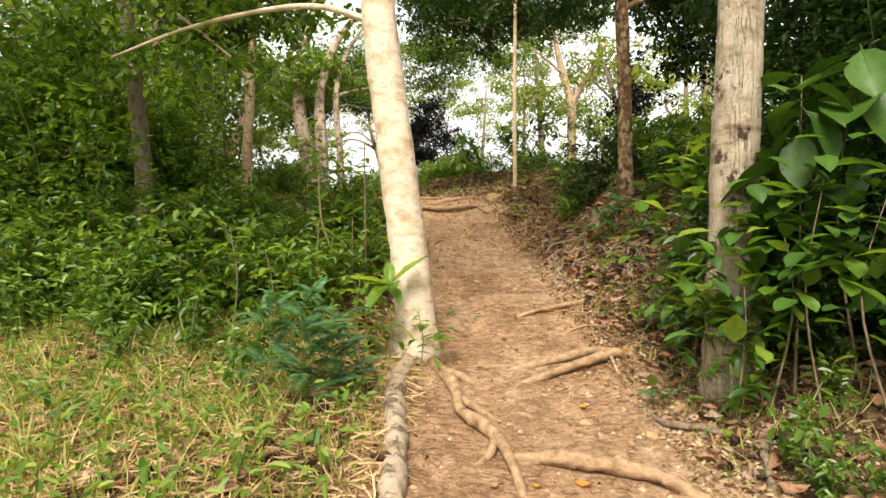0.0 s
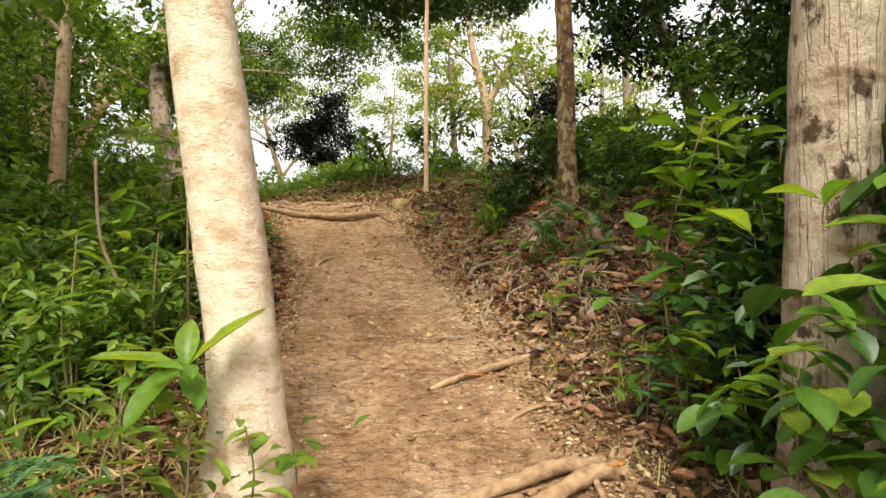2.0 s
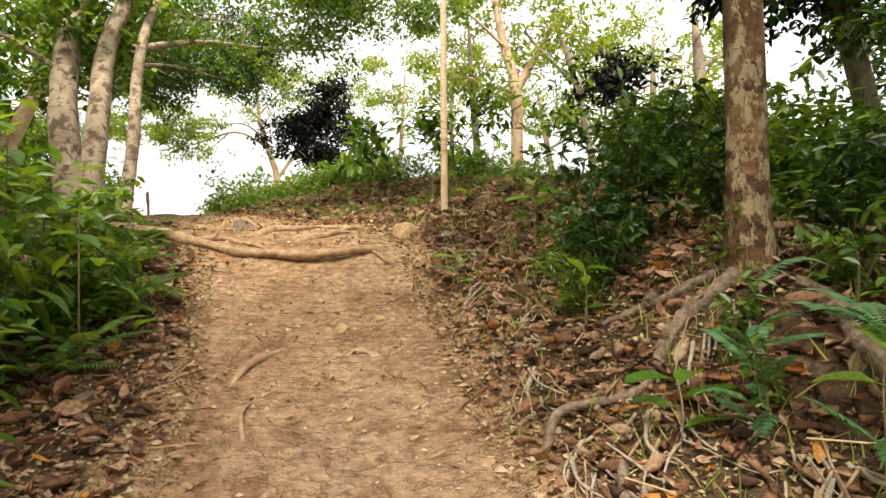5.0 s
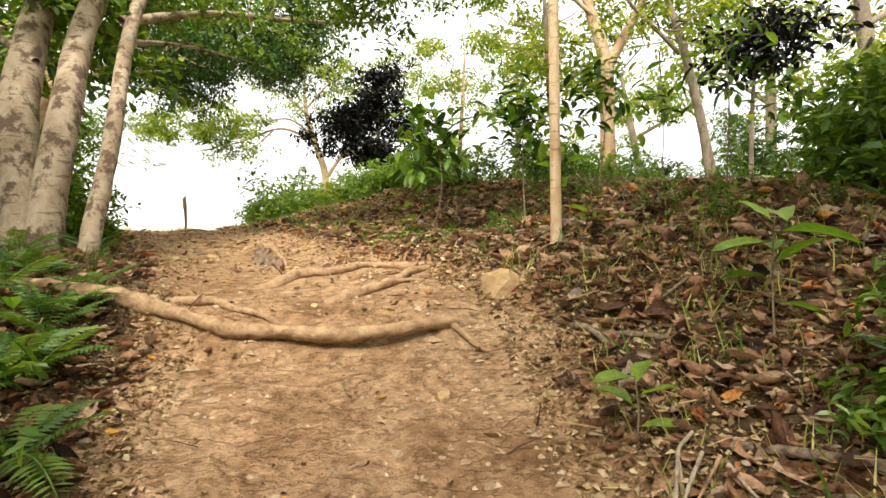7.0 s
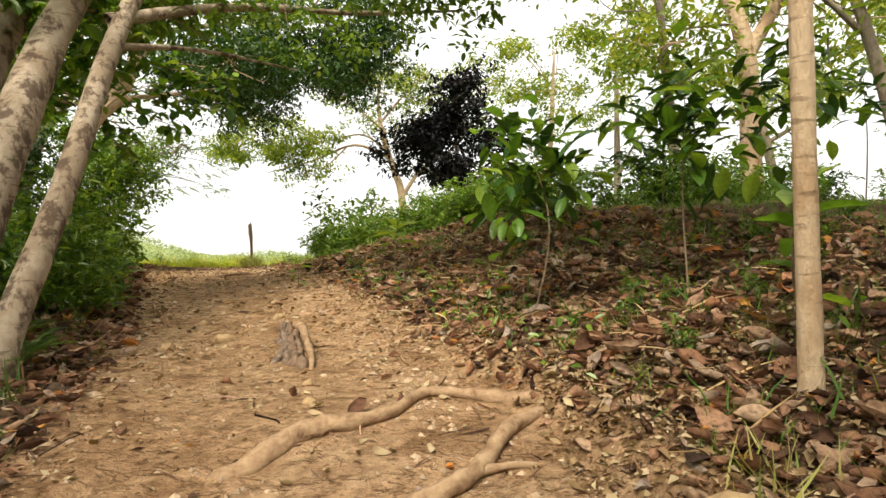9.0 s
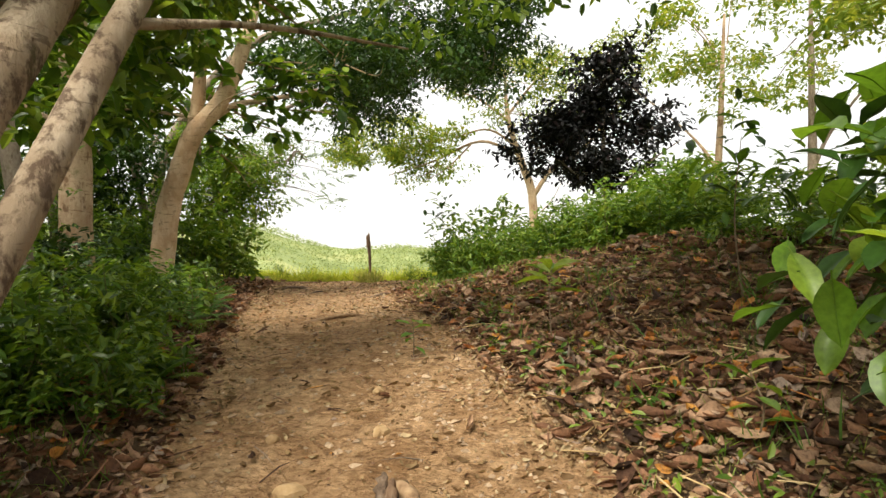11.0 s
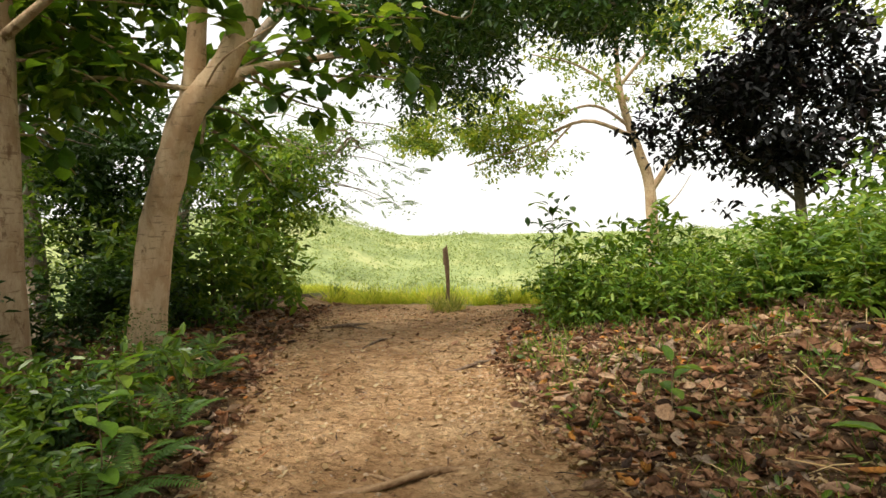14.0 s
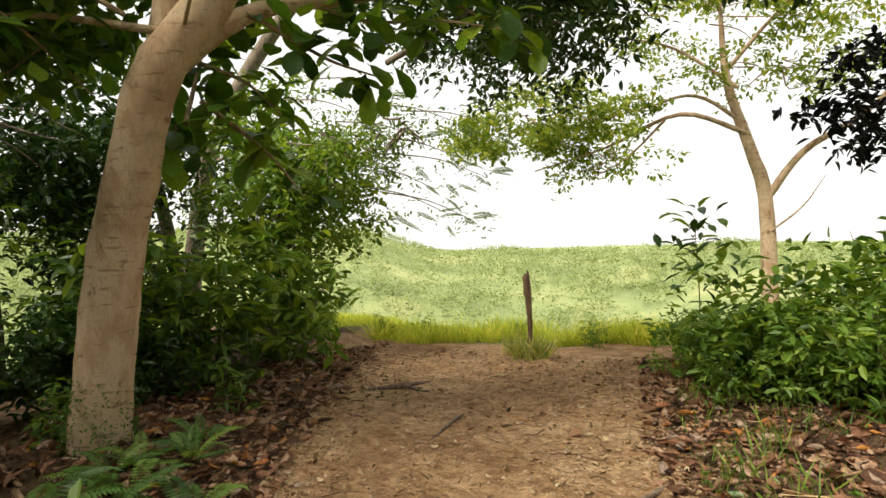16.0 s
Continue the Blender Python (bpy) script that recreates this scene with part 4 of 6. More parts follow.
def feather_sprays():
    """Drooping feather leaves at the outer boughs of the crest tree."""
    host = bpy.data.objects["crest_tree"]
    o = host.matrix_basis.translation
    for x, y, z in ((-7.82, 22.94, 6.44), (-7.48, 23.14, 6.73), (-7.16, 23.32, 6.11), (-7.3, 23.23, 5.65), (-6.77, 23.54, 5.87), (-6.51, 23.69, 5.63), (-6.92, 23.46, 5.18), (-6.65, 23.61, 5.09), (-7.45, 23.15, 5.2), (-7.04, 23.39, 5.49), (-7.77, 22.97, 5.82), (-6.36, 23.78, 6.24), (-6.82, 23.51, 6.33)):
        P = np.array([(x, y, z)]) - np.array(o) + rng.normal(size=(34, 3)) * np.array([0.2, 0.16, 0.09])
        part("leaves", leaf_cloud("leaves", P, LEAF_MID, 0.07, 0.45), host)
        for k in range(3):
            m = pose(x - o[0] + rng.normal() * 0.1, y - o[1] + rng.normal() * 0.15, z - o[2] + rng.normal() * 0.06, rng.uniform(35, 85), rng.uniform(-10, 35), rng.uniform(-60, 60)) @ Matrix.Scale(rng.uniform(0.3, 0.5), 4)
            tagged(part("frond", SPRAYS[k % 2], host, m=m), kind="stuff")
        V, q, t = tube(np.array([(x - 1.6, y + 0.3, z + 0.5), (x - 0.7, y + 0.1, z + 0.3), (x, y, z)]) - np.array(o), [0.012, 0.008, 0.004], 5, 0.05, 3)
        part("twig", mesh_of("twig", V, [q, t], BARK_GREY), host)


def far_trees():
    tree("branching_tree", "bare-limbed pale tree beyond the crest", [([(-3.3, 31.3, 0.0), (-3.3, 31.3, 3.5), (-3.35, 31.3, 5.7), (-3.6, 31.0, 6.7), (-4.0, 30.8, 8.2), (-4.1, 30.8, 10.0)], [0.22, 0.165, 0.145, 0.12, 0.085, 0.03]),
          ([(-3.35, 31.3, 5.6), (-2.6, 31.3, 6.6), (-1.5, 31.4, 7.3), (-0.4, 31.6, 8.6)], [0.085, 0.07, 0.05, 0.02])],
         [([(-3.6, 30.9, 7.0), (-4.9, 30.4, 7.5), (-6.4, 30.0, 6.9), (-8.0, 29.8, 6.5)], 0.06), ([(-3.65, 30.9, 7.2), (-4.6, 30.6, 7.9), (-5.6, 30.2, 7.7), (-7.4, 30.0, 7.4)], 0.05), ([(-5.2, 30.3, 7.4), (-6.0, 30.0, 6.6), (-6.8, 29.8, 6.2)], 0.03), ([(-3.3, 31.2, 4.9), (-2.7, 31.0, 5.4), (-2.3, 30.8, 6.0)], 0.025), ([(-4.0, 30.8, 8.4), (-3.0, 30.6, 9.4), (-2.0, 30.5, 10.2)], 0.05), ([(-3.8, 30.8, 8.0), (-5.0, 30.6, 9.0), (-6.2, 30.2, 9.4)], 0.05)],
         [((-7.7, 29.8, 7.6), (2.4, 1.3, 1.0), 240, 26, 0.13, LEAF_LIME), ((-6.2, 30.0, 6.6), (1.6, 1.2, 0.5), 40, 20, 0.12, LEAF_LIME), ((-4.6, 30.6, 9.6), (2.8, 2.0, 1.2), 180, 20, 0.13, LEAF_LIME), ((-3.2, 30.6, 8.3), (1.6, 1.0, 0.6), 48, 18, 0.12, LEAF_LIME), ((-0.8, 31.2, 9.4), (2.2, 1.8, 1.5), 110, 20, 0.13, LEAF_LIME)], BARK_TAN)
    tree("dark_leaved_tree", "small tree with almost black foliage on the mound", [([(-0.7, 25.2, 3.4), (-0.7, 25.2, 4.6), (-0.75, 25.2, 5.6), (-0.7, 25.2, 7.4)], [0.10, 0.08, 0.06, 0.03])],
         [([(-0.7, 25.2, 4.9), (-1.6, 25.0, 5.8), (-2.2, 24.8, 6.2)], 0.03), ([(-0.7, 25.2, 5.0), (0.3, 25.3, 5.8), (0.9, 25.3, 6.2)], 0.03)],
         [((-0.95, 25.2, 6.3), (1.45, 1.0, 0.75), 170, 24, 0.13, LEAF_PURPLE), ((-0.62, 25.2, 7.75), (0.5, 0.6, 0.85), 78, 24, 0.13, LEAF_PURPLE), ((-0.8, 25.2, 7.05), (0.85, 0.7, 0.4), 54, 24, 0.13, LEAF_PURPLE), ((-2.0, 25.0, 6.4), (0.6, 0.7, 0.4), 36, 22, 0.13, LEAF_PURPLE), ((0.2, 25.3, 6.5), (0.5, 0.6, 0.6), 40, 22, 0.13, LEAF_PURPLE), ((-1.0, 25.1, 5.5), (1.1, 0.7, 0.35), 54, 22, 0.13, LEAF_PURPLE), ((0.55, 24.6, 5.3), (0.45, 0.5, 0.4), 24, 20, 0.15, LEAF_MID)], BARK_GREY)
    tree("leaning_dark_tree", "leaning tree with black green foliage", [([(6.4, 11.0, 2.4), (6.2, 11.0, 3.6), (5.8, 11.0, 5.0), (5.3, 11.1, 6.2), (5.0, 11.2, 7.4)], [0.16, 0.13, 0.11, 0.08, 0.03])],
         [([(5.8, 11.0, 5.0), (6.4, 11.2, 5.8), (7.0, 11.4, 6.4)], 0.05)],
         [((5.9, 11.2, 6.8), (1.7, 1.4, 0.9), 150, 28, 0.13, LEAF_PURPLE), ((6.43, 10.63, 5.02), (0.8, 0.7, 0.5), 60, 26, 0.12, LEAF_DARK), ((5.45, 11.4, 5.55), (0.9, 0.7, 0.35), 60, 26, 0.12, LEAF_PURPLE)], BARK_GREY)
    tree("dark_sapling", "narrow sapling with black red leaves", [([(5.0, 15.4, 3.3), (5.0, 15.4, 4.4), (5.05, 15.4, 5.4), (5.0, 15.4, 6.2)], [0.035, 0.03, 0.02, 0.01])],
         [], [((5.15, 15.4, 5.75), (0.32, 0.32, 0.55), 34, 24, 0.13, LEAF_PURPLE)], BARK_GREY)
    tree("tall_forked_tree", "tall pale forked tree behind the mound", [([(4.6, 20, 3.4), (4.6, 20, 5), (4.55, 20, 6.8), (4.2, 20.1, 8.2), (3.8, 20.3, 10.5)], [0.22, 0.17, 0.15, 0.11, 0.05]),
         ([(4.55, 20, 6.6), (5.1, 20, 7.6), (5.9, 20.2, 9.0)], [0.12, 0.10, 0.05])],
         [([(4.3, 20, 7.8), (3.2, 19.8, 8.6), (2.2, 19.6, 9.0)], 0.05)],
         [((4.0, 20.2, 9.4), (3.0, 2.2, 1.6), 130, 22, 0.14, LEAF_LIME), ((6.4, 20.4, 7.4), (1.8, 1.6, 1.1), 50, 22, 0.14, LEAF_LIME), ((3.2, 20.4, 7.0), (1.2, 1.2, 0.6), 18, 20, 0.14, LEAF_LIME)], BARK_TAN)
    # its outer crowns take a brighter leaf material in place of sunlight
    tree("crest_tree", "leafy dark tree hanging over the crest", [([(-12.6, 24.0, 2.8), (-12.5, 24.0, 4.5), (-11.8, 24.1, 7.0), (-9.4, 24.2, 9.2), (-6.2, 24.1, 9.6)], [0.22, 0.17, 0.14, 0.10, 0.05])],
         [([(-12.0, 24.1, 6.4), (-10.2, 23.9, 6.6), (-8.0, 23.6, 6.0)], 0.04), ([(-8.4, 24.4, 7.6), (-6.6, 24.2, 8.0), (-4.6, 24.0, 8.2), (-3.4, 23.8, 7.9)], 0.05)],
         [((-3.9, 23.4, 8.6), (2.5, 1.3, 1.1), 520, 30, 0.10, LEAF_DARK), ((-2.9, 23.0, 7.5), (0.9, 0.8, 0.6), 110, 28, 0.10, LEAF_DARK), ((-5.7, 23.4, 7.3), (1.0, 0.9, 0.7), 120, 28, 0.10, LEAF_DARK), ((-7.2, 24.4, 8.2), (1.7, 1.4, 0.8), 260, 28, 0.10, LEAF_DARK), ((-10.2, 24.0, 6.0), (1.3, 1.2, 1.4), 300, 26, 0.11, LEAF_MID), ((-9.5, 23.3, 5.2), (0.8, 0.8, 0.8), 100, 24, 0.10, LEAF_FERN_BUSH), ((-8.1, 23.3, 6.1), (0.8, 0.5, 0.5), 42, 16, 0.075, LEAF_MID), ((-7.3, 23.2, 6.3), (0.7, 0.4, 0.4), 24, 14, 0.07, LEAF_MID), ((-8.7, 23.2, 5.8), (0.7, 0.5, 0.4), 50, 24, 0.11, LEAF_FERN_BUSH)], BARK_GREY)
    spots = [(3.9, 21.5, 0.11, BARK_GREY, LEAF_LIME, 8.0, 1.8), (6.4, 19, 0.09, BARK_GREY, LEAF_LIME, 7.0, 1.6), (8.0, 17, 0.13, BARK_GREY, LEAF_LIME, 6.8, 1.6), (1.6, 27.5, 0.10, BARK_TAN, LEAF_LIME, 8.5, 2.2), (9.5, 22, 0.14, BARK_GREY, LEAF_LIME, 8.0, 2.4), (7.5, 25, 0.12, BARK_GREY, LEAF_LIME, 7.0, 2.4), (4.0, 28, 0.12, BARK_GREY, LEAF_LIME, 9.0, 2.4),
             (9.0, 12.5, 0.12, BARK_GREY, LEAF_DARK, 6.0, 1.7), (8.0, 9.0, 0.12, BARK_GREY, LEAF_DARK, 5.6, 1.7), (5.2, 6.0, 0.10, BARK_GREY, LEAF_DARK, 5.0, 1.6), (6.6, 3.6, 0.14, BARK_GREY, LEAF_DARK, 5.0, 2.1), (4.6, 1.8, 0.10, BARK_GREY, LEAF_DARK, 5.0, 1.8),
             (-3.6, 10.2, 0.09, BARK_TAN, LEAF_MID, 6.4, 1.7), (-4.4, 8.2, 0.12, BARK_GREY, LEAF_MID, 5.4, 1.9), (-6.0, 7.0, 0.12, BARK_GREY, LEAF_MID, 4.8, 1.9), (-7.8, 9.6, 0.14, BARK_GREY, LEAF_MID, 5.4, 2.2), (-5.8, 11.2, 0.13, BARK_TAN, LEAF_MID, 6.2, 1.9), (-8.4, 13.6, 0.14, BARK_GREY, LEAF_DARK, 6.4, 2.2), (-9.8, 16.0, 0.12, BARK_GREY, LEAF_DARK, 6.2, 2.2), (-10.8, 20.2, 0.13, BARK_GREY, LEAF_DARK, 6.4, 2.0), (-11.2, 22.8, 0.10, BARK_GREY, LEAF_DARK, 5.6, 1.8), (-7.4, 4.6, 0.12, BARK_GREY, LEAF_MID, 4.4, 1.9), (-10.2, 6.6, 0.14, BARK_GREY, LEAF_MID, 4.6, 2.3), (-6.6, 16.6, 0.10, BARK_GREY, LEAF_MID, 7.6, 1.5)]
    for x, y, r, bark, mat, cz, cr in spots:
        g = hz(x, y)
        sx, sy = rng.normal() * 0.4, rng.normal() * 0.4
        tree("understorey_tree", "slim woodland tree with a leafy crown", [([(x, y, g), (x + sx * 0.2, y, g + 1.2), (x + sx * 0.6, y + sy * 0.5, g + 3), (x + sx, y + sy, cz + 1.2)], [r * 1.3, r, r * 0.85, r * 0.3])],
             [([(x + sx * 0.6, y + sy * 0.5, g + 2.6), (x + sx * 0.6 + rng.normal() * 0.8, y + rng.normal() * 0.8, g + 3.8), (x + rng.normal() * 1.2, y + rng.normal() * 1.2, cz)], r * 0.5)],
             [((x + sx, y + sy, cz), (cr, cr, cr * 0.8), int((22 if mat is LEAF_LIME else 36 if mat is LEAF_MID else 58) * cr * cr), 24, 0.13, mat)], bark, group="understorey trees")


near_trees()
leafy_branches()
far_trees()
feather_sprays()


# ---- shrubs ----
SHRUBS = {}


def shrub(x, y, kind, size=1.0, z=None):
    """A copy of one of the ready shrubs."""
    src = SHRUBS[kind][int(rng.integers(len(SHRUBS[kind])))]
    m = pose(x, y, hz(x, y) if z is None else z, rng.uniform(-6, 6), rng.uniform(-6, 6), rng.uniform(0, 360)) @ Matrix.Scale(size * rng.uniform(0.9, 1.12), 4)
    return copy_thing(src, m)


def shrub_kind(kind, count, label, name, where, *args, **kw):
    """Ready shrubs of a kind, each standing at a first spot."""
    SHRUBS[kind] = []
    for k in range(count):
        wood, leaf = shrub_mesh(*args, **kw)
        x, y = where[k]
        e = thing(name, x, y, hz(x, y), label, "shrub", name + "s")
        for stem_mesh in wood:
            part("stem", stem_mesh, e)
        part("foliage", leaf, e)
        SHRUBS[kind].append(e)


shrub_kind("mid", 3, "leafy green understorey shrub", "green_shrub", [(-2.6, 5.6), (-3.4, 7.0), (-3.0, 8.4)], 1.2, 0.7, 620, 0.12, LEAF_MID, 0.45, 3)
shrub_kind("dark", 3, "dark green glossy shrub in shade", "dark_shrub", [(3.4, 3.4), (4.0, 4.6), (3.9, 5.6)], 1.4, 0.75, 620, 0.15, LEAF_DARK, 0.42, 3)
shrub_kind("small", 3, "low bright green seedling cluster", "seedling_shrub", [(-1.5, 4.6), (-1.9, 5.4), (1.9, 3.0)], 0.42, 0.26, 110, 0.085, LEAF_MID, 0.45, 2)
shrub_kind("tall", 3, "tall leafy sapling thicket", "tall_shrub", [(-4.4, 6.2), (-5.2, 8.6), (4.8, 8.6)], 3.0, 1.0, 2600, 0.11, LEAF_MID, 0.45, 2, rich=False)
shrub_kind("shade", 3, "tall dark thicket of small leaves", "dark_thicket", [(4.8, 4.2), (5.4, 6.8), (5.2, 2.6)], 3.4, 1.2, 3000, 0.115, LEAF_DARK, 0.45, 2, rich=False)
shrub_kind("bright", 2, "bright lime green leafy undergrowth", "bright_shrub", [(-0.5, 20.6), (0.8, 21.0)], 0.9, 0.6, 480, 0.10, LEAF_FERN_BUSH, 0.42, 3)


def scatter_shrubs():
    def row(kind, n, xr, yr, size, margin=0.0):
        for _ in range(n):
            for _try in range(14):
                x, y = rng.uniform(*xr), rng.uniform(*yr)
                d, w = off_path(np.array([x]), np.array([y]))
                if y > 19.5 and x > -5.5 and y < 23.3 - 0.8 * (x + 4.4):
                    continue
                if abs(d[0]) > w[0] + margin + 0.40 * size + (0.5 if kind in ("tall", "shade") else 0.0):
                    shrub(x, y, kind, size * rng.uniform(0.8, 1.2))
                    break
    row("mid", 30, (-5.5, -1.0), (5.4, 10.5), 0.75)
    row("bright", 34, (-7.0, -0.9), (4.7, 6.6), 0.8)
    row("tall", 26, (-9, -3.9), (6.4, 12.0), 0.95)
    row("tall", 12, (-10, -5.0), (6.0, 12.5), 1.0)
    row("small", 34, (-3.2, -0.6), (4.2, 9.5), 1.0)
    row("dark", 12, (2.8, 4.2), (3.1, 5.2), 0.8)
    row("shade", 9, (3.4, 4.6), (3.0, 6.5), 0.85)
    row("mid", 16, (3.5, 6.0), (4.8, 9.0), 0.8)
    row("shade", 16, (4.2, 8.0), (1.5, 6.8), 1.0)
    row("mid", 18, (3.6, 8.0), (7.5, 13.0), 0.95)
    row("bright", 12, (3.4, 8.0), (7.5, 13.0), 0.9)
    row("mid", 12, (2.9, 5.5), (8.8, 12.0), 0.7)
    row("small", 16, (1.6, 3.2), (2.2, 5.0), 0.6)
    row("small", 14, (1.6, 4.0), (5.0, 10.0), 0.7)
    row("small", 48, (0.4, 6.0), (11.5, 18.5), 0.5)
    row("mid", 24, (0.6, 9.0), (17.5, 22.0), 0.75)
    row("dark", 12, (2.3, 3.4), (4.2, 5.1), 0.75)
    row("dark", 8, (1.5, 9.0), (17.0, 22.0), 0.8)
    row("bright", 46, (-2.2, 5.0), (20.0, 24.5), 0.85)
    row("bright", 40, (-4.2, 1.0), (20.8, 24.8), 0.95)
    row("bright", 14, (-4.8, -2.8), (22.0, 24.5), 0.75)
    row("mid", 12, (-2.6, 2.0), (21.0, 25.0), 0.9)
    row("tall", 6, (4.0, 11.0), (16.5, 23.0), 0.6)
    row("dark", 14, (-11, -6.2), (15.0, 23.5), 0.85, 2.0)
    row("mid", 8, (-6.5, -3.2), (13.6, 16.2), 0.7, 0.3)
    row("shade", 11, (-13.5, -8.8), (13.0, 24.0), 1.0, 1.8)
    row("tall", 12, (-12.0, -7.8), (15.0, 23.5), 0.85, 1.6)
    row("small", 26, (-8.8, -3.0), (12.5, 22.0), 1.0)
    row("mid", 10, (-5.0, -2.2), (8.5, 12.5), 0.6)
    row("shade", 7, (-12, -7.0), (10.5, 15.0), 1.1)
    # left bank: light on the leaves given by the bright kind's colour
    row("bright", 9, (-4.6, -2.9), (13.6, 16.0), 0.7, 0.1)
    # bright kind behind the forked tree: lit leaves imitated by paler green
    for x, y, kind, size in ((2.3, 9.2, "dark", 0.55), (2.1, 9.8, "mid", 0.6), (2.65, 9.5, "dark", 0.75), (2.0, 9.05, "mid", 0.4), (3.1, 8.9, "dark", 0.7), (3.2, 8.2, "dark", 0.5), (2.45, 8.05, "small", 0.8), (2.95, 7.9, "small", 1.0), (-3.9, 23.5, "bright", 1.0), (-3.3, 22.8, "bright", 1.1), (-2.8, 22.3, "bright", 1.1), (-3.4, 23.4, "mid", 1.1), (-2.3, 21.9, "bright", 1.0), (-2.6, 22.8, "mid", 1.2), (0.0, 23.6, "bright", 1.8), (-0.8, 24.0, "bright", 1.5), (0.9, 23.2, "bright", 1.8), (-0.3, 22.6, "bright", 1.3), (1.6, 22.6, "mid", 1.5), (0.4, 22.2, "bright", 1.4), (-5.9, 26.3, "bright", 0.5), (-9.2, 26.7, "bright", 0.4), (-7.4, 27.0, "bright", 0.45), (-10.6, 25.4, "bright", 0.6), (-11.2, 26.2, "mid", 0.6), (-4.4, 25.4, "bright", 0.7), (-9.6, 25.9, "small", 0.9), (-3.35, 14.9, "mid", 0.6), (-3.9, 15.7, "mid", 0.8), (-4.7, 16.5, "mid", 0.6), (-4.0, 14.6, "mid", 0.9), (-4.3, 15.6, "mid", 0.6), (-5.0, 16.3, "dark", 0.65), (-5.5, 16.9, "mid", 0.65), (-4.5, 15.2, "mid", 0.6), (-6.2, 17.2, "mid", 0.75), (-5.3, 17.7, "small", 1.1), (-5.9, 18.3, "small", 1.0), (-5.6, 17.4, "dark", 0.5), (-6.2, 18.2, "mid", 0.45), (-8.7, 22.4, "bright", 1.9), (-8.9, 21.6, "bright", 2.0), (-9.0, 21.0, "mid", 1.5), (-9.6, 23.2, "tall", 0.85), (-9.2, 22.8, "bright", 2.0), (-8.7, 20.6, "dark", 0.8), (-8.9, 20.9, "mid", 1.2)):
        shrub(x, y, kind, size)


scatter_shrubs()

# ---- single saplings with large leaves ----
broadleaf(2.32, 3.7, 2.1, 15, 0.44, "large-leaved sapling with broad glossy leaves", meshes=HUGE_LEAVES, lean=(0.05, 0.0), start=0.55, tilt=(-60, 25))
broadleaf(2.8, 3.75, 2.25, 16, 0.46, "large-leaved sapling with broad glossy leaves", meshes=HUGE_LEAVES, lean=(0.0, 0.0), start=0.6, tilt=(-60, 25))
broadleaf(2.36, 5.4, 1.7, 40, 0.24, "slim sapling with bright oval leaves", meshes=BLUNT_LEAVES[:3], start=0.3, lean=(0.12, -0.1), bushy=0.14)
for x, y, h, n, sz in ((1.85, 3.6, 0.4, 16, 0.16), (2.15, 3.75, 0.75, 20, 0.2), (2.05, 3.75, 0.7, 22, 0.19), (2.45, 4.7, 0.9, 24, 0.2), (2.1, 4.9, 0.6, 16, 0.18), (2.0, 4.5, 0.7, 22, 0.19), (2.25, 5.3, 0.8, 24, 0.2), (2.5, 5.0, 1.2, 28, 0.2), (2.85, 5.2, 1.4, 28, 0.22), (1.95, 5.2, 0.45, 14, 0.16), (2.9, 4.4, 1.3, 26, 0.22)):
    broadleaf(x, y, h, n * 2, sz * 0.85, "low glossy broad-leaved plant in shade", meshes=BIG_LEAVES + DARK_LEAVES, name="broadleaf_plant", start=0.12, cat="plant", group="broad-leaved plants", tilt=(-15, 45), bushy=0.14)
for x, y, h, n, sz in ((-0.62, 4.5, 0.6, 14, 0.16), (0.0, 4.75, 0.3, 9, 0.14), (-0.2, 4.65, 0.45, 10, 0.14), (-0.7, 4.75, 0.7, 12, 0.2), (-1.5, 4.7, 0.9, 14, 0.17), (-1.9, 5.0, 1.0, 14, 0.18), (-2.3, 4.9, 0.8, 14, 0.16), (-1.2, 5.4, 1.0, 14, 0.2), (-2.7, 5.4, 1.1, 14, 0.18), (-0.95, 5.9, 0.9, 12, 0.2), (-1.6, 6.6, 0.95, 14, 0.22), (-1.8, 7.4, 1.0, 14, 0.22), (-0.85, 7.0, 0.35, 8, 0.18), (-1.1, 8.2, 0.7, 12, 0.2), (-1.5, 8.8, 0.8, 12, 0.2), (-0.75, 6.1, 0.3, 8, 0.2)):
    broadleaf(x, y, h, n if n < 7 else 2 * n, sz if n < 7 else sz * 0.85, "bright green broad-leaved seedling", meshes=BIG_LEAVES + LIME_LEAVES, name="broadleaf_seedling", start=0.25, cat="seedling", group="broad-leaved seedlings", tilt=(-10, 45), bushy=0.0 if n < 7 else 0.12)
for x, y, h, n, sz in ((0.62, 14.3, 1.35, 165, 0.2), (1.65, 14.0, 1.42, 180, 0.18), (2.7, 14.9, 1.6, 110, 0.2), (3.3, 13.0, 1.5, 60, 0.17), (2.2, 16.6, 1.4, 60, 0.18), (0.6, 17.0, 1.3, 60, 0.17), (4.2, 16.4, 1.4, 44, 0.22), (5.4, 15.2, 1.5, 44, 0.23), (-4.15, 23.9, 1.75, 60, 0.19), (-3.85, 23.6, 1.2, 40, 0.17)):
    broadleaf(x, y, h, n, sz, "dark green sapling on a thin bare stem", meshes=DARK_LEAVES + BIG_LEAVES[:2], start=0.58, group="mound saplings", tilt=(-40, 60), bushy=0.2)
upright = broadleaf(-0.45, 4.68, 0.66, 0, 0.3, "young seedling with upright glossy leaves", name="broadleaf_seedling", cat="seedling")
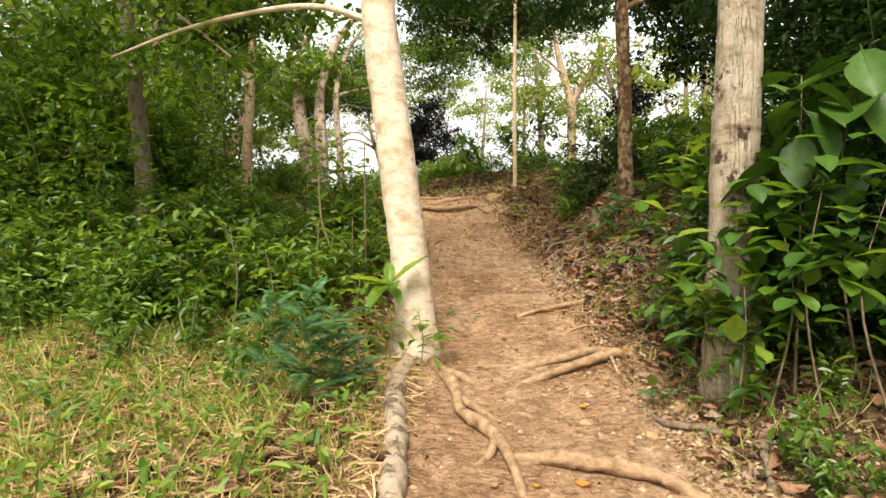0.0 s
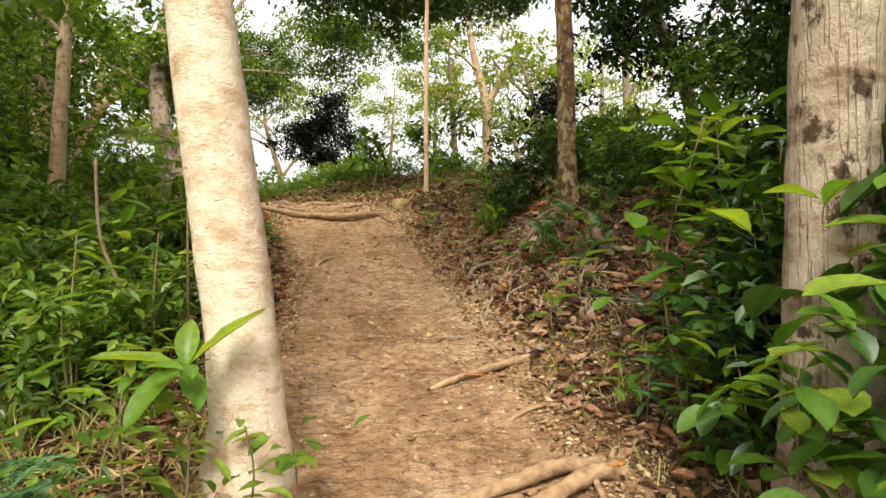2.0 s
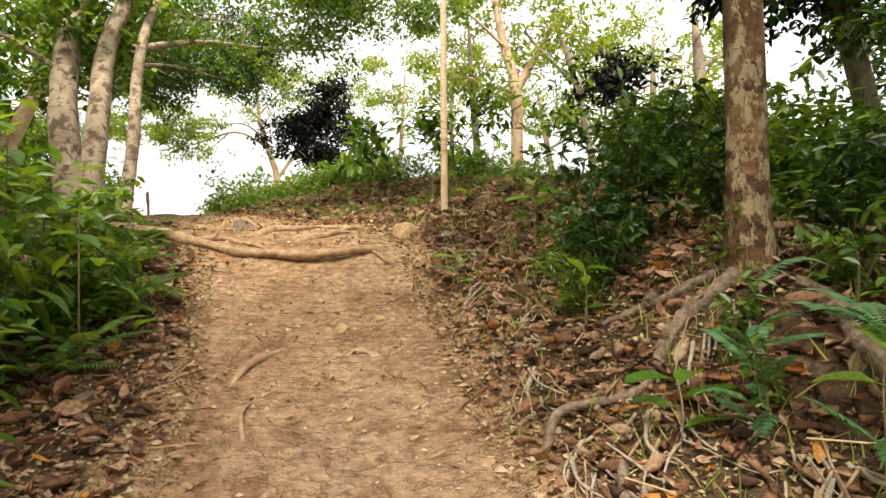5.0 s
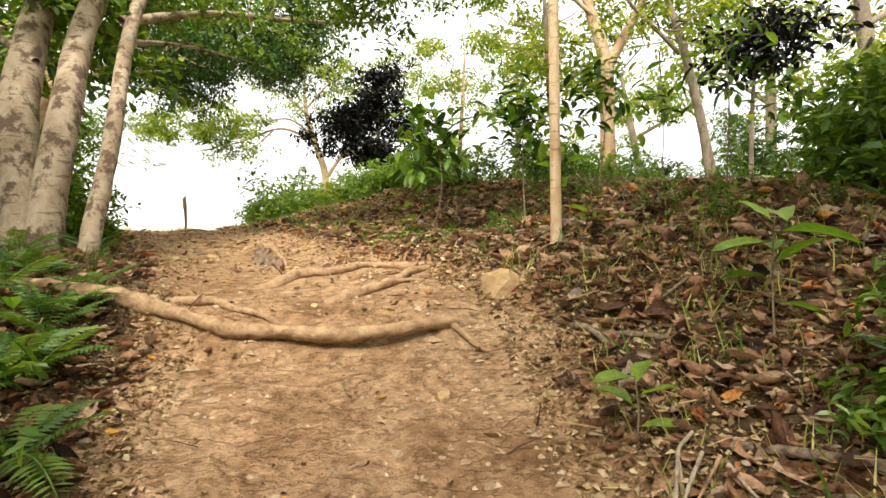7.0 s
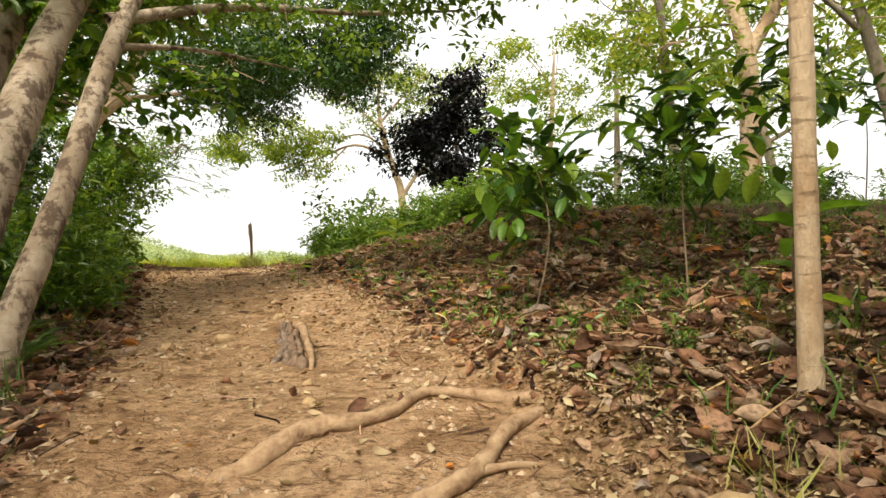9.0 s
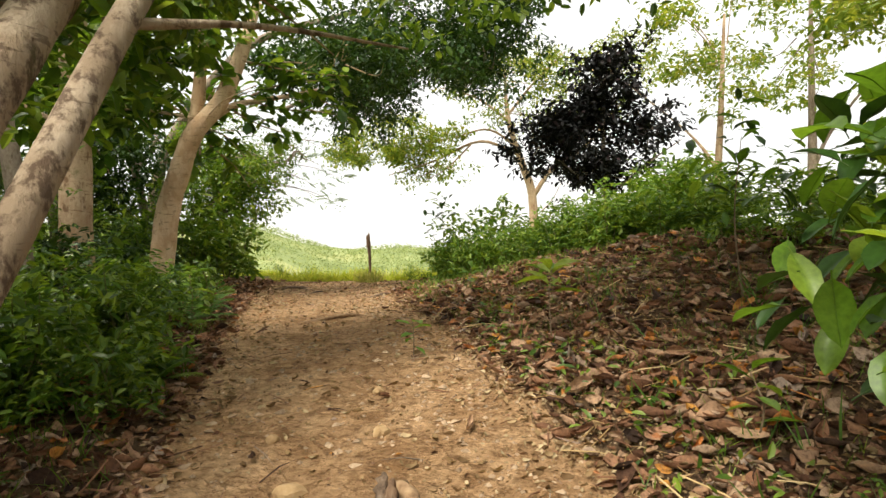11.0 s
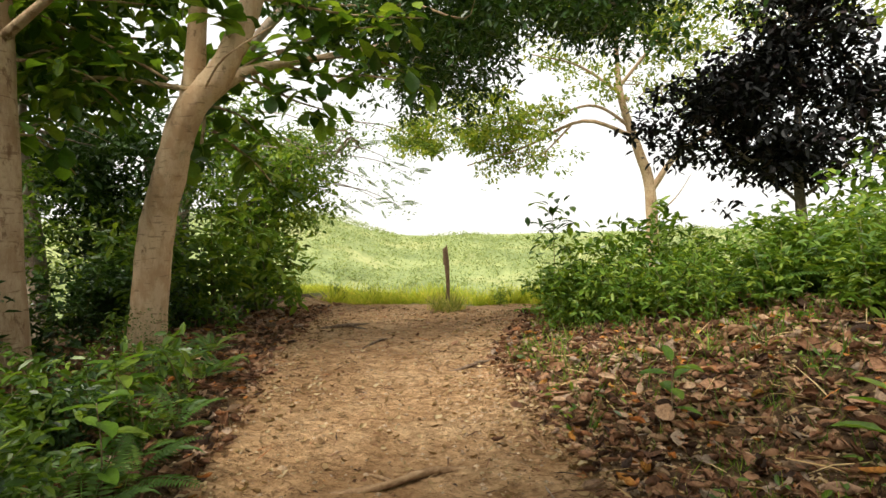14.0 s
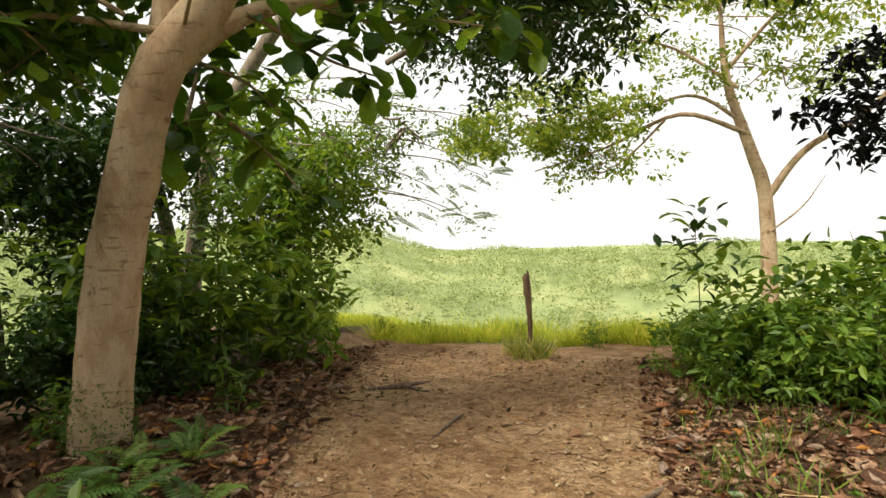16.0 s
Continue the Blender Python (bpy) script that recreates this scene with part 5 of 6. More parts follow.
for turn, tip, length in ((10, 42, 0.40), (95, 75, 0.22), (200, 20, 0.36), (235, -15, 0.32), (150, 5, 0.26), (300, -25, 0.25)):
    part("leaf", BIG_LEAVES[int(turn) % 4], upright, m=pose(0, 0, 0.66, 0, -tip, turn) @ Matrix.Scale(length, 4))
broadleaf(-0.88, 17.0, 0.62, 9, 0.30, "yellow-green seedling with long drooping leaves", meshes=LIME_LEAVES, name="broadleaf_seedling", start=0.7, cat="seedling")
for x, y, h, n, sz in ((1.75, 12.75, 0.7, 9, 0.26), (2.5, 7.3, 0.35, 5, 0.28), (1.95, 7.75, 0.3, 5, 0.24), (2.15, 6.6, 0.4, 6, 0.24), (1.8, 6.3, 0.25, 6, 0.2), (2.0, 8.9, 0.35, 6, 0.2), (1.4, 10.3, 0.3, 5, 0.22), (2.2, 10.6, 0.6, 8, 0.28), (-1.2, 18.6, 0.4, 7, 0.22), (-2.2, 19.2, 0.4, 7, 0.2), (-4.9, 17.2, 0.5, 9, 0.2), (-5.6, 17.8, 0.45, 9, 0.2), (-2.0, 16.6, 0.3, 6, 0.16), (0.3, 15.2, 0.35, 6, 0.18)):
    broadleaf(x, y, h, n, sz, "small broad-leaved seedling among fallen leaves", meshes=BIG_LEAVES, name="broadleaf_seedling", start=0.3, cat="seedling", group="seedlings in the litter")


broadleaf(2.15, 5.1, 1.75, 44, 0.2, "slim sapling with bright oval leaves", meshes=BLUNT_LEAVES[:3], start=0.4, lean=(0.05, -0.1), bushy=0.17)
for x, y, h, n in ((2.29, 4.85, 0.6, 34), (2.64, 4.88, 0.8, 34), (2.35, 5.34, 0.55, 34)):
    broadleaf(x, y, h, n, 0.15, "low bright green plant with blunt leaves", meshes=BLUNT_LEAVES[:3], name="broadleaf_plant", start=0.2, cat="plant", group="bright low plants", tilt=(-25, 45), bushy=0.13)
for x, y, h, n, sz in ((1.9, 3.65, 1.3, 56, 0.19), (2.1, 3.62, 1.5, 60, 0.19), (2.35, 3.45, 1.45, 56, 0.2), (2.65, 3.3, 1.4, 50, 0.2), (1.85, 3.95, 0.9, 44, 0.17)):
    broadleaf(x, y, h, n, sz, "leafy dark green broad-leaved bush before a pale trunk", meshes=HUGE_LEAVES[:2] + BLUNT_LEAVES[:2], name="broadleaf_plant", start=0.42, cat="plant", group="broad-leaved plants", tilt=(-35, 35), bushy=0.17)
for x, y, h, n, sz in ((-1.5, 8.9, 1.2, 30, 0.2), (-1.5, 9.2, 1.3, 34, 0.2), (-1.15, 9.3, 0.9, 26, 0.18), (-1.7, 8.2, 1.5, 34, 0.22), (-1.9, 9.6, 1.4, 34, 0.2), (-2.2, 8.8, 1.7, 36, 0.22), (-1.45, 10.1, 1.0, 26, 0.18), (-2.4, 10.4, 1.4, 34, 0.2)):
    broadleaf(x, y, h, n, sz, "bright green broad-leaved seedling", meshes=BIG_LEAVES + LIME_LEAVES[:1], name="broadleaf_seedling", start=0.15, cat="seedling", group="broad-leaved seedlings", tilt=(-30, 40), bushy=0.17)


# ---- post, rock, stump ----
def post():
    x, y = -6.45, 24.95
    e = thing("wooden_post", x, y, hz(x, y), "weathered split wooden post on the crest", "post")
    V, q, t = tube([(0, 0, -0.2), (0.0, 0, 0.06), (0.015, 0, 0.35), (0.0, 0, 0.7), (-0.03, 0, 1.0), (-0.035, 0, 1.16)], [0.11, 0.055, 0.038, 0.042, 0.048, 0.034], 9, 0.12, 5, 0.75)
    k = len(V) - 1
    V[k] += (0.05, 0, 0.05)
    part("shaft", mesh_of("shaft", V, [q, t], WEATHERED), e)
    V, q, t = tube([(0.025, 0.01, 0.3), (0.03, 0.012, 0.7), (0.01, 0.01, 1.1), (0.0, 0, 1.24)], [0.018, 0.022, 0.024, 0.008], 7, 0.14, 4, 0.6)
    part("splinter", mesh_of("splinter", V, [q, t], WEATHERED), e)


def lump(name, x, y, rx, ry, rz_, mat, label, cat, sink=0.3, seed=1, turn=0, group="", facet=False):
    bm = bmesh.new()
    bmesh.ops.create_icosphere(bm, subdivisions=2 if facet else 3, radius=1)
    q = random.Random(int(seed * 10) + 5)
    cuts = [(Vector((q.gauss(0, 1), q.gauss(0, 1), q.gauss(0.3, 0.8))).normalized(), q.uniform(0.68, 0.86)) for _ in range(9)]
    for v in bm.verts:
        n = v.co.normalized()
        k = 1 + 0.15 * noise.noise(n * 1.4 + Vector((seed, 0, 0))) + 0.07 * noise.noise(n * 4 + Vector((0, seed, 0)))
        for cut, reach in cuts:
            k = min(k, reach / max(n.dot(cut), 0.05))
        c = Vector((n.x * rx, n.y * ry, n.z * rz_)) * k
        v.co = c
        v.co.z += rz_ * (1 - 2 * sink)
    me = bpy.data.meshes.new(name)
    bm.to_mesh(me)
    bm.free()
    me.polygons.foreach_set("use_smooth", [False] * len(me.polygons))
    me.materials.append(mat)
    ob = new(name, me)
    ob.matrix_basis = pose(x, y, hz(x, y), 0, 0, turn)
    return tagged(ob, label, cat, group)


def stump():
    x, y = STUMP
    e = thing("tree_stump", x, y, hz(x, y), "rotten grey mossy stump crumbling out of the path", "stump")
    up = hz(x - 0.05, y + 0.45) - hz(x, y)
    for k in range(12):
        u = k / 11
        py = 0.30 - 0.75 * u
        px = -0.07 + 0.09 * (k % 3) / 2 - 0.45 * py
        g = hz(x + px, y + py) - hz(x, y)
        h = g + 0.05 + 0.13 * (1 - u) * rng.uniform(0.6, 1.1)
        V, q, t = tube([(px, py - 0.05, g - 0.12), (px, py, g + 0.01), (px - 0.015, py + 0.05, h * 0.8), (px - 0.02, py + 0.09, h)], [0.05, 0.042, 0.03, 0.008], 7, 0.24, 4)
        part("splinter", mesh_of("splinter", V, [q, t], WEATHERED if k % 3 else ROOT_GREY), e)
    V, q, t = tube([(-0.25, 0.5, up - 0.03), (-0.15, 0.36, 0.14), (-0.02, 0.22, 0.16), (0.12, -0.05, 0.08), (0.26, -0.35, 0.01), (0.33, -0.6, -0.08)], [0.02, 0.028, 0.032, 0.028, 0.022, 0.012], 8, 0.14, 5)
    part("arched_root", mesh_of("arched_root", V, [q, t], ROOT_PATH), e)
    V, q, t = tube([(0.0, -0.05, 0.06), (-0.02, -0.25, 0.0), (-0.05, -0.42, -0.07)], [0.05, 0.03, 0.012], 7, 0.2, 5)
    part("broken_root", mesh_of("broken_root", V, [q, t], ROOT_GREY), e)


STUMP = (-1.16, 14.25)
post()
stump()
lump("rock", 1.12, 11.86, 0.25, 0.18, 0.15, ROCK, "angular tan rock beside the path", "rock", 0.76, 3, 15)
for x, y, r in ((-1.9, 14.6, 0.10), (-2.15, 14.2, 0.08), (-1.7, 15.3, 0.07), (-2.0, 15.9, 0.06), (0.45, 9.9, 0.07), (0.62, 10.9, 0.06), (0.75, 10.1, 0.05), (-2.35, 15.1, 0.06), (-0.6, 13.0, 0.05), (0.9, 6.9, 0.045), (0.3, 8.0, 0.03), (1.1, 4.2, 0.04), (0.95, 3.75, 0.05), (1.3, 3.5, 0.05), (-1.1, 3.0, 0.06), (-0.75, 13.4, 0.045), (-2.5, 17.3, 0.06)):
    lump("stone", x, y, r, r * 0.75, r * 0.6, ROCK, "small tan stone set in the trodden earth", "stone", 0.4, x * 7, y * 40, "stones on the path", True)


# ---- roots (plan points) ----
WORN = "worn tan root crossing the trodden earth"
GREY = "grey brown root running down the bank"
root("root", [(-2.6, 12.05, -0.02), (-2.0, 11.8, 0.01), (-1.5, 11.66, 0.03), (-1.26, 11.62, 0.03), (-0.98, 11.56, 0.03), (-0.65, 11.47, 0.03), (-0.34, 11.43, 0.06), (-0.06, 11.41, 0.07), (0.24, 11.41, 0.07), (0.5, 11.45, 0.05), (0.75, 11.5, 0.01), (1.06, 11.58, -0.03)], 0.072, 0.045, ROOT_PATH, "thick worn root lying across the path like a step", branch=((0.9, 0.35, -0.25, 0.025),))
root("root", [(-1.26, 11.86, -0.01), (-1.03, 11.8, 0.01), (-0.86, 11.78, 0.015), (-0.69, 11.7, 0.01), (-0.5, 11.62, 0.01), (-0.28, 11.55, 0.0)], 0.045, 0.03, ROOT_PATH, WORN)
root("root", [(-0.85, 12.15, -0.04), (-0.6, 12.33, 0.0), (-0.42, 12.58, 0.02), (-0.14, 12.76, 0.03), (0.08, 13.05, 0.03), (0.36, 13.0, 0.02), (0.72, 12.88, -0.01)], 0.065, 0.035, ROOT_PATH, WORN, sink=0.58)
root("root", [(-0.28, 11.76, -0.04), (-0.05, 11.94, 0.0), (0.1, 12.1, 0.02), (0.31, 12.24, 0.03), (0.42, 12.55, 0.03), (0.56, 12.8, 0.0), (0.62, 13.0, -0.02)], 0.06, 0.035, ROOT_PATH, WORN, sink=0.56, branch=((0.5, 0.3, 0.12, 0.02),))
root("root", [(-0.12, 4.95, 0.03), (0.03, 4.31, 0.02), (0.12, 3.87, 0.03), (0.31, 3.54, 0.03), (0.38, 3.1, 0.02), (0.42, 2.75, 0)], 0.085, 0.03, ROOT_PATH, "forked root running down from the pale tree", branch=((0.3, 0.35, -0.35, 0.035), (0.62, -0.2, -0.35, 0.03), (0.1, 0.4, -0.25, 0.05), (0.15, 0.25, -0.6, 0.04)))
root("root", [(-0.3, 4.9, 0.05), (-0.36, 4.15, 0.02), (-0.31, 3.41, 0.02), (-0.24, 2.79, 0.01), (-0.2, 2.4, 0)], 0.08, 0.06, BARK_PATCHY, "thick pale flaking root below the pale tree", branch=((0.5, 0.12, -0.7, 0.03),))
root("root", [(0.55, 4.42, -0.01), (0.93, 4.57, 0.03), (1.2, 4.66, 0.05), (1.48, 4.79, 0.04), (1.75, 4.85, 0)], 0.045, 0.05, ROOT_PATH, WORN, branch=((0.7, 0.05, -0.4, 0.018), (0.8, 0.2, 0.3, 0.02)))
root("root", [(0.5, 4.7, -0.01), (1.0, 4.82, 0.02), (1.35, 4.88, 0.04), (1.75, 5.0, 0)], 0.04, 0.045, ROOT_PATH, WORN, branch=((0.6, 0.2, 0.25, 0.018),))
root("root", [(0.4, 3.32, 0), (0.69, 3.16, 0.04), (0.97, 3.04, 0.04), (1.22, 2.9, 0.03), (1.45, 2.7, 0)], 0.05, 0.045, ROOT_PATH, WORN)
root("root", [(1.4, 3.8, 0.02), (1.46, 3.58, 0.03), (1.64, 3.49, 0.03), (1.84, 3.3, 0)], 0.025, 0.035, ROOT_GREY, GREY)
root("root", [(1.96, 3.44, 0.04), (1.78, 3.1, 0.03), (1.62, 2.7, 0)], 0.035, 0.025, ROOT_GREY, GREY)
root("root", [(0.71, 5.88, 0), (0.98, 5.97, 0.02), (1.39, 6.18, 0.03), (1.7, 6.2, 0)], 0.03, 0.03, ROOT_PATH, WORN)
root("root", [(1.1, 5.4, 0), (1.4, 5.5, 0.02), (1.7, 5.45, 0)], 0.025, 0.02, ROOT_PATH, WORN)
root("root", [(-0.2, 9.05, 0), (-0.11, 9.34, 0.02), (0.15, 9.72, 0)], 0.03, 0.025, ROOT_PATH, WORN)
root("root", [(0.03, 8.42, 0), (-0.05, 8.75, 0.015), (0.0, 9.0, 0)], 0.025, 0.02, ROOT_PATH, WORN)
root("root", [(0.45, 9.5, 0), (0.62, 9.52, 0.015), (0.75, 9.42, 0)], 0.025, 0.02, ROOT_PATH, WORN)
root("root", [(2.7, 8.3, 0.05), (2.82, 7.95, 0.0), (2.74, 7.6, 0.01), (2.68, 7.3, 0.02), (2.61, 7.05, 0.02), (2.55, 6.7, 0)], 0.055, 0.035, ROOT_GREY, GREY, branch=((0.4, -0.05, -0.7, 0.03), (0.6, 0.3, -0.4, 0.03)))
root("root", [(2.62, 8.3, 0.08), (2.3, 8.3, 0.0), (1.95, 8.15, 0.02), (1.61, 8.2, 0.05), (1.46, 8.0, 0)], 0.045, 0.02, ROOT_GREY, GREY)
root("root", [(1.75, 7.85, 0.03), (1.62, 7.55, 0.05), (1.52, 7.2, 0)], 0.03, 0.02, ROOT_GREY, GREY, branch=((0.4, 0.12, -0.5, 0.016), (0.5, -0.12, -0.35, 0.012)))
root("root", [(2.6, 8.45, 0.05), (2.1, 8.75, 0.0), (1.8, 8.95, 0.01), (1.45, 8.9, 0)], 0.035, 0.014, ROOT_GREY, GREY)
root("root", [(2.3, 9.4, 0.02), (1.9, 10.0, 0.03), (1.4, 10.4, 0)], 0.03, 0.02, ROOT_GREY, GREY)
root("root", [(1.30, 11.42, 0.0), (1.42, 11.18, 0.02), (1.5, 10.99, 0.02), (1.58, 10.8, 0)], 0.022, 0.02, ROOT_GREY, GREY)
root("root", [(1.44, 11.15, 0.0), (1.63, 11.05, 0.02), (1.77, 10.97, 0.02), (2.0, 10.75, 0)], 0.026, 0.02, ROOT_GREY, GREY)
root("root", [(1.51, 11.13, 0.0), (1.83, 11.21, 0.03), (2.06, 11.28, 0.06), (2.17, 11.4, 0.0)], 0.013, 0.010, ROOT_GREY, "thin dead branch lying on the leaf litter", "dead branches")
root("root", [(-3.97, 17.85, 0), (-3.66, 18.03, 0.02), (-3.5, 18.27, 0.02), (-3.2, 18.55, 0)], 0.03, 0.03, ROOT_PATH, WORN, branch=((0.4, -0.3, 0.1, 0.015),))
root("root", [(-7.5, 22.3, 0), (-7.1, 22.65, 0.03), (-6.95, 23.3, 0)], 0.035, 0.025, ROOT_GREY, WORN, branch=((0.5, 0.4, 0.05, 0.02),))
root("root", [(-5.95, 21.2, 0.0), (-6.0, 21.73, 0.02), (-6.1, 22.2, 0)], 0.016, 0.012, ROOT_GREY, "thin dry stick lying on the path", "dead branches")
root("root", [(-4.4, 20.55, 0), (-4.2, 20.75, 0.03), (-4.1, 21.1, 0)], 0.022, 0.016, ROOT_GREY, WORN)
for fx, fy, n in ((1.65, 7.35, 10), (1.95, 6.95, 12), (1.6, 7.95, 9), (2.3, 6.7, 12), (1.95, 7.9, 9), (2.25, 7.3, 12), (1.62, 8.7, 8), (1.8, 9.4, 8), (2.5, 7.0, 10), (1.55, 10.1, 6), (2.4, 8.1, 8)):
    for k in range(n):
        a = math.radians(250) + rng.uniform(-0.9, 0.5)
        n_len = rng.uniform(0.22, 0.55)
        px, py = fx + rng.normal() * 0.07, fy + rng.normal() * 0.07
        p = [(px + u * n_len * math.cos(a + 0.4 * u * u), py + u * n_len * math.sin(a + 0.4 * u * u), 0.03 * rng.random() + 0.035 * (1 - u)) for u in (0, 0.4, 0.75, 1)]
        root("rootlet", p, rng.uniform(0.005, 0.011), 0.004, ROOT_PALE if k % 4 else ROOT_PATH, "thin bare rootlet trailing down the bank", "rootlets on the bank")
# bent bare sapling stems among the left undergrowth
root("sapling_stem", [(-1.15, 5.95, 0.0), (-1.2, 5.9, 0.5), (-1.27, 5.85, 0.9), (-1.3, 5.85, 1.4)], 0.02, 0.012, TWIG, "bare pale sapling stem in the undergrowth", "bare stems", 0.5)
root("sapling_stem", [(-0.85, 6.2, 0.0), (-0.86, 6.2, 0.7), (-0.87, 6.2, 1.7)], 0.012, 0.008, TWIG, "bare pale sapling stem in the undergrowth", "bare stems", 0.5)


# ---- litter, grass, ferns ----
def litter():
    def lay(name, n, xr, yr, near, size, label, mat=LEAF_DRY, w=0.5, lift=0.045, category="leaf litter", shape=None):
        x, y = rng.uniform(*xr, n), rng.uniform(*yr, n)
        d, pw = off_path(x, y)
        keep = near(x, y, d, pw) > rng.random(n)
        x, y = x[keep], y[keep]
        n = len(x)
        at = np.column_stack([x, y, height(x, y) + rng.uniform(0.0, lift, n)])
        ax = np.column_stack([rng.normal(size=(n, 2)), rng.normal(size=n) * 0.25])
        up = np.column_stack([rng.normal(size=(n, 2)) * 0.95, np.ones(n)])
        shapes = shape if isinstance(shape, list) else [shape or curl_shape(w)]
        sz = size * (0.4 + 1.3 * rng.random(n) ** 1.7)
        Vs, Fs, o = [], [], 0
        for k, one in enumerate(shapes):
            q = slice(k, None, len(shapes))
            V, F = spread(one, at[q], ax[q], up[q], sz[q])
            Vs.append(V)
            Fs.append(F + o)
            o += len(V)
        V, F = np.vstack(Vs), np.vstack(Fs)
        return tagged(new(name, mesh_of(name, V, [F], mat)), label, category, kind="stuff")
    beside = lambda x, y, d, w: smoothstep((np.abs(d) - w * 0.8) / 0.35) * np.where(np.abs(d) < 5.5, 1, 0) * np.where((d < 0) & (y < 5), 0.45, 1) + 0.006
    lay("leaf_litter", 62000, (-9, 6), (1, 25), beside, 0.095, "dry brown fallen leaves covering the forest floor", shape=DRY_SHAPES, lift=0.05)
    lay("edge_litter", 44000, (-9, 4), (5, 25), lambda x, y, d, w: np.where((np.abs(d) > w * 0.92) & (np.abs(d) < w + 1.6), 1, 0), 0.075, "brown leaf litter along the edges of the path", shape=DRY_SHAPES[:3], lift=0.03)
    lay("large_leaf_litter", 14000, (-3.5, 5.5), (6, 22), lambda x, y, d, w: smoothstep((d - w * 0.95) / 0.5) * np.where(d < 5, 1, 0), 0.118, "large curled brown fallen leaves on the mound", shape=DRY_SHAPES, lift=0.07)
    lay("leaf_crumbs", 110000, (-9, 3), (1.5, 25), lambda x, y, d, w: np.where(np.abs(d) < w * 1.3, 0.25 + 0.75 * smoothstep((np.abs(d) - w * 0.35) / (w * 0.6)), 0), 0.026, "broken leaf crumbs and grit on the path", LEAF_CHIP, 0.6, 0.006, shape=leaf_shape(0.5, 0.1, 0.1, False))
    lay("path_scraps", 24000, (-8, 2), (5, 25), lambda x, y, d, w: np.where(np.abs(d) < w * 1.1, 0.3 + 0.7 * smoothstep((y - 12) / 4), 0) * (0.4 + 0.6 * smoothstep((np.abs(d) - w * 0.3) / (w * 0.6))), 0.055, "scattered dry leaf scraps on the trodden path", LEAF_CHIP, 0.45, 0.012)
    lay("bank_crumbs", 70000, (0.6, 3.5), (2, 14), lambda x, y, d, w: np.where((d > w * 0.75) & (d < w * 1.9), 1, 0), 0.034, "crumbled leaves and grit on the bank foot", LEAF_CHIP, 0.5, 0.012, shape=leaf_shape(0.55, 0.15, 0.15, False))
    lay("left_crumbs", 40000, (-3, 0.6), (4.6, 12), lambda x, y, d, w: np.where((d < -w * 0.75) & (d > -w * 1.7), 1, 0), 0.034, "crumbled leaves and grit along the undergrowth", LEAF_CHIP, 0.5, 0.02, shape=leaf_shape(0.55, 0.15, 0.15, False))
    lay("straw_litter", 34000, (-7.2, 0.1), (0.0, 5.2), lambda x, y, d, w: np.where((d < -w * 0.75) & (wave(x, y, 0.9, 71) * 0.9 + y > 0.9) & (wave(x, y, 0.8, 72) + x > -6.2), 1, 0), 0.15, "pale dry straw and leaf scraps in the clearing", LEAF_STRAW, 0.09, 0.05, shape=straw_shape(0.05))
    lay("mound_crumbs", 70000, (-4, 4), (8, 21), lambda x, y, d, w: np.where((d > w * 0.85) & (d < w + 2.6), 1, 0), 0.04, "crumbled leaf scraps between the fallen leaves", LEAF_CHIP, 0.5, 0.03, shape=leaf_shape(0.55, 0.15, 0.2, False))
    lay("mound_stalks", 2200, (-4, 5), (6, 21), lambda x, y, d, w: np.where((d > w * 0.9) & (d < 5), 1, 0), 0.26, "pale dry stalks lying among the fallen leaves", LEAF_STRAW, 0.05, 0.06, "stalks", straw_shape(0.022))
    lay("twig_litter", 5000, (-8, 5), (5, 24), lambda x, y, d, w: np.where(np.abs(d) > w * 0.6, 1, 0.15), 0.22, "thin dry twigs on the ground", LEAF_DRY, 0.05, 0.02, "twigs", straw_shape(0.03))
    lay("path_twigs", 7000, (-9, 2), (4, 25), lambda x, y, d, w: np.where(np.abs(d) < w * 1.2, 0.25 + 0.75 * smoothstep((y - 12) / 6), 0) * (wave(x, y, 1.6, 61) > -0.2), 0.10, "short bits of twig and leaf stalk trodden into the path", LEAF_DRY, 0.05, 0.006, "twigs", straw_shape(0.07))
    lay("bark_crumbs", 9000, (-9, 3), (2, 25), lambda x, y, d, w: np.where(np.abs(d) < w * 1.2, 1, 0), 0.04, "dark leaf scraps on the path", LEAF_DRY, 0.4, 0.006, shape=leaf_shape(0.4, 0.1, 0.1, False))


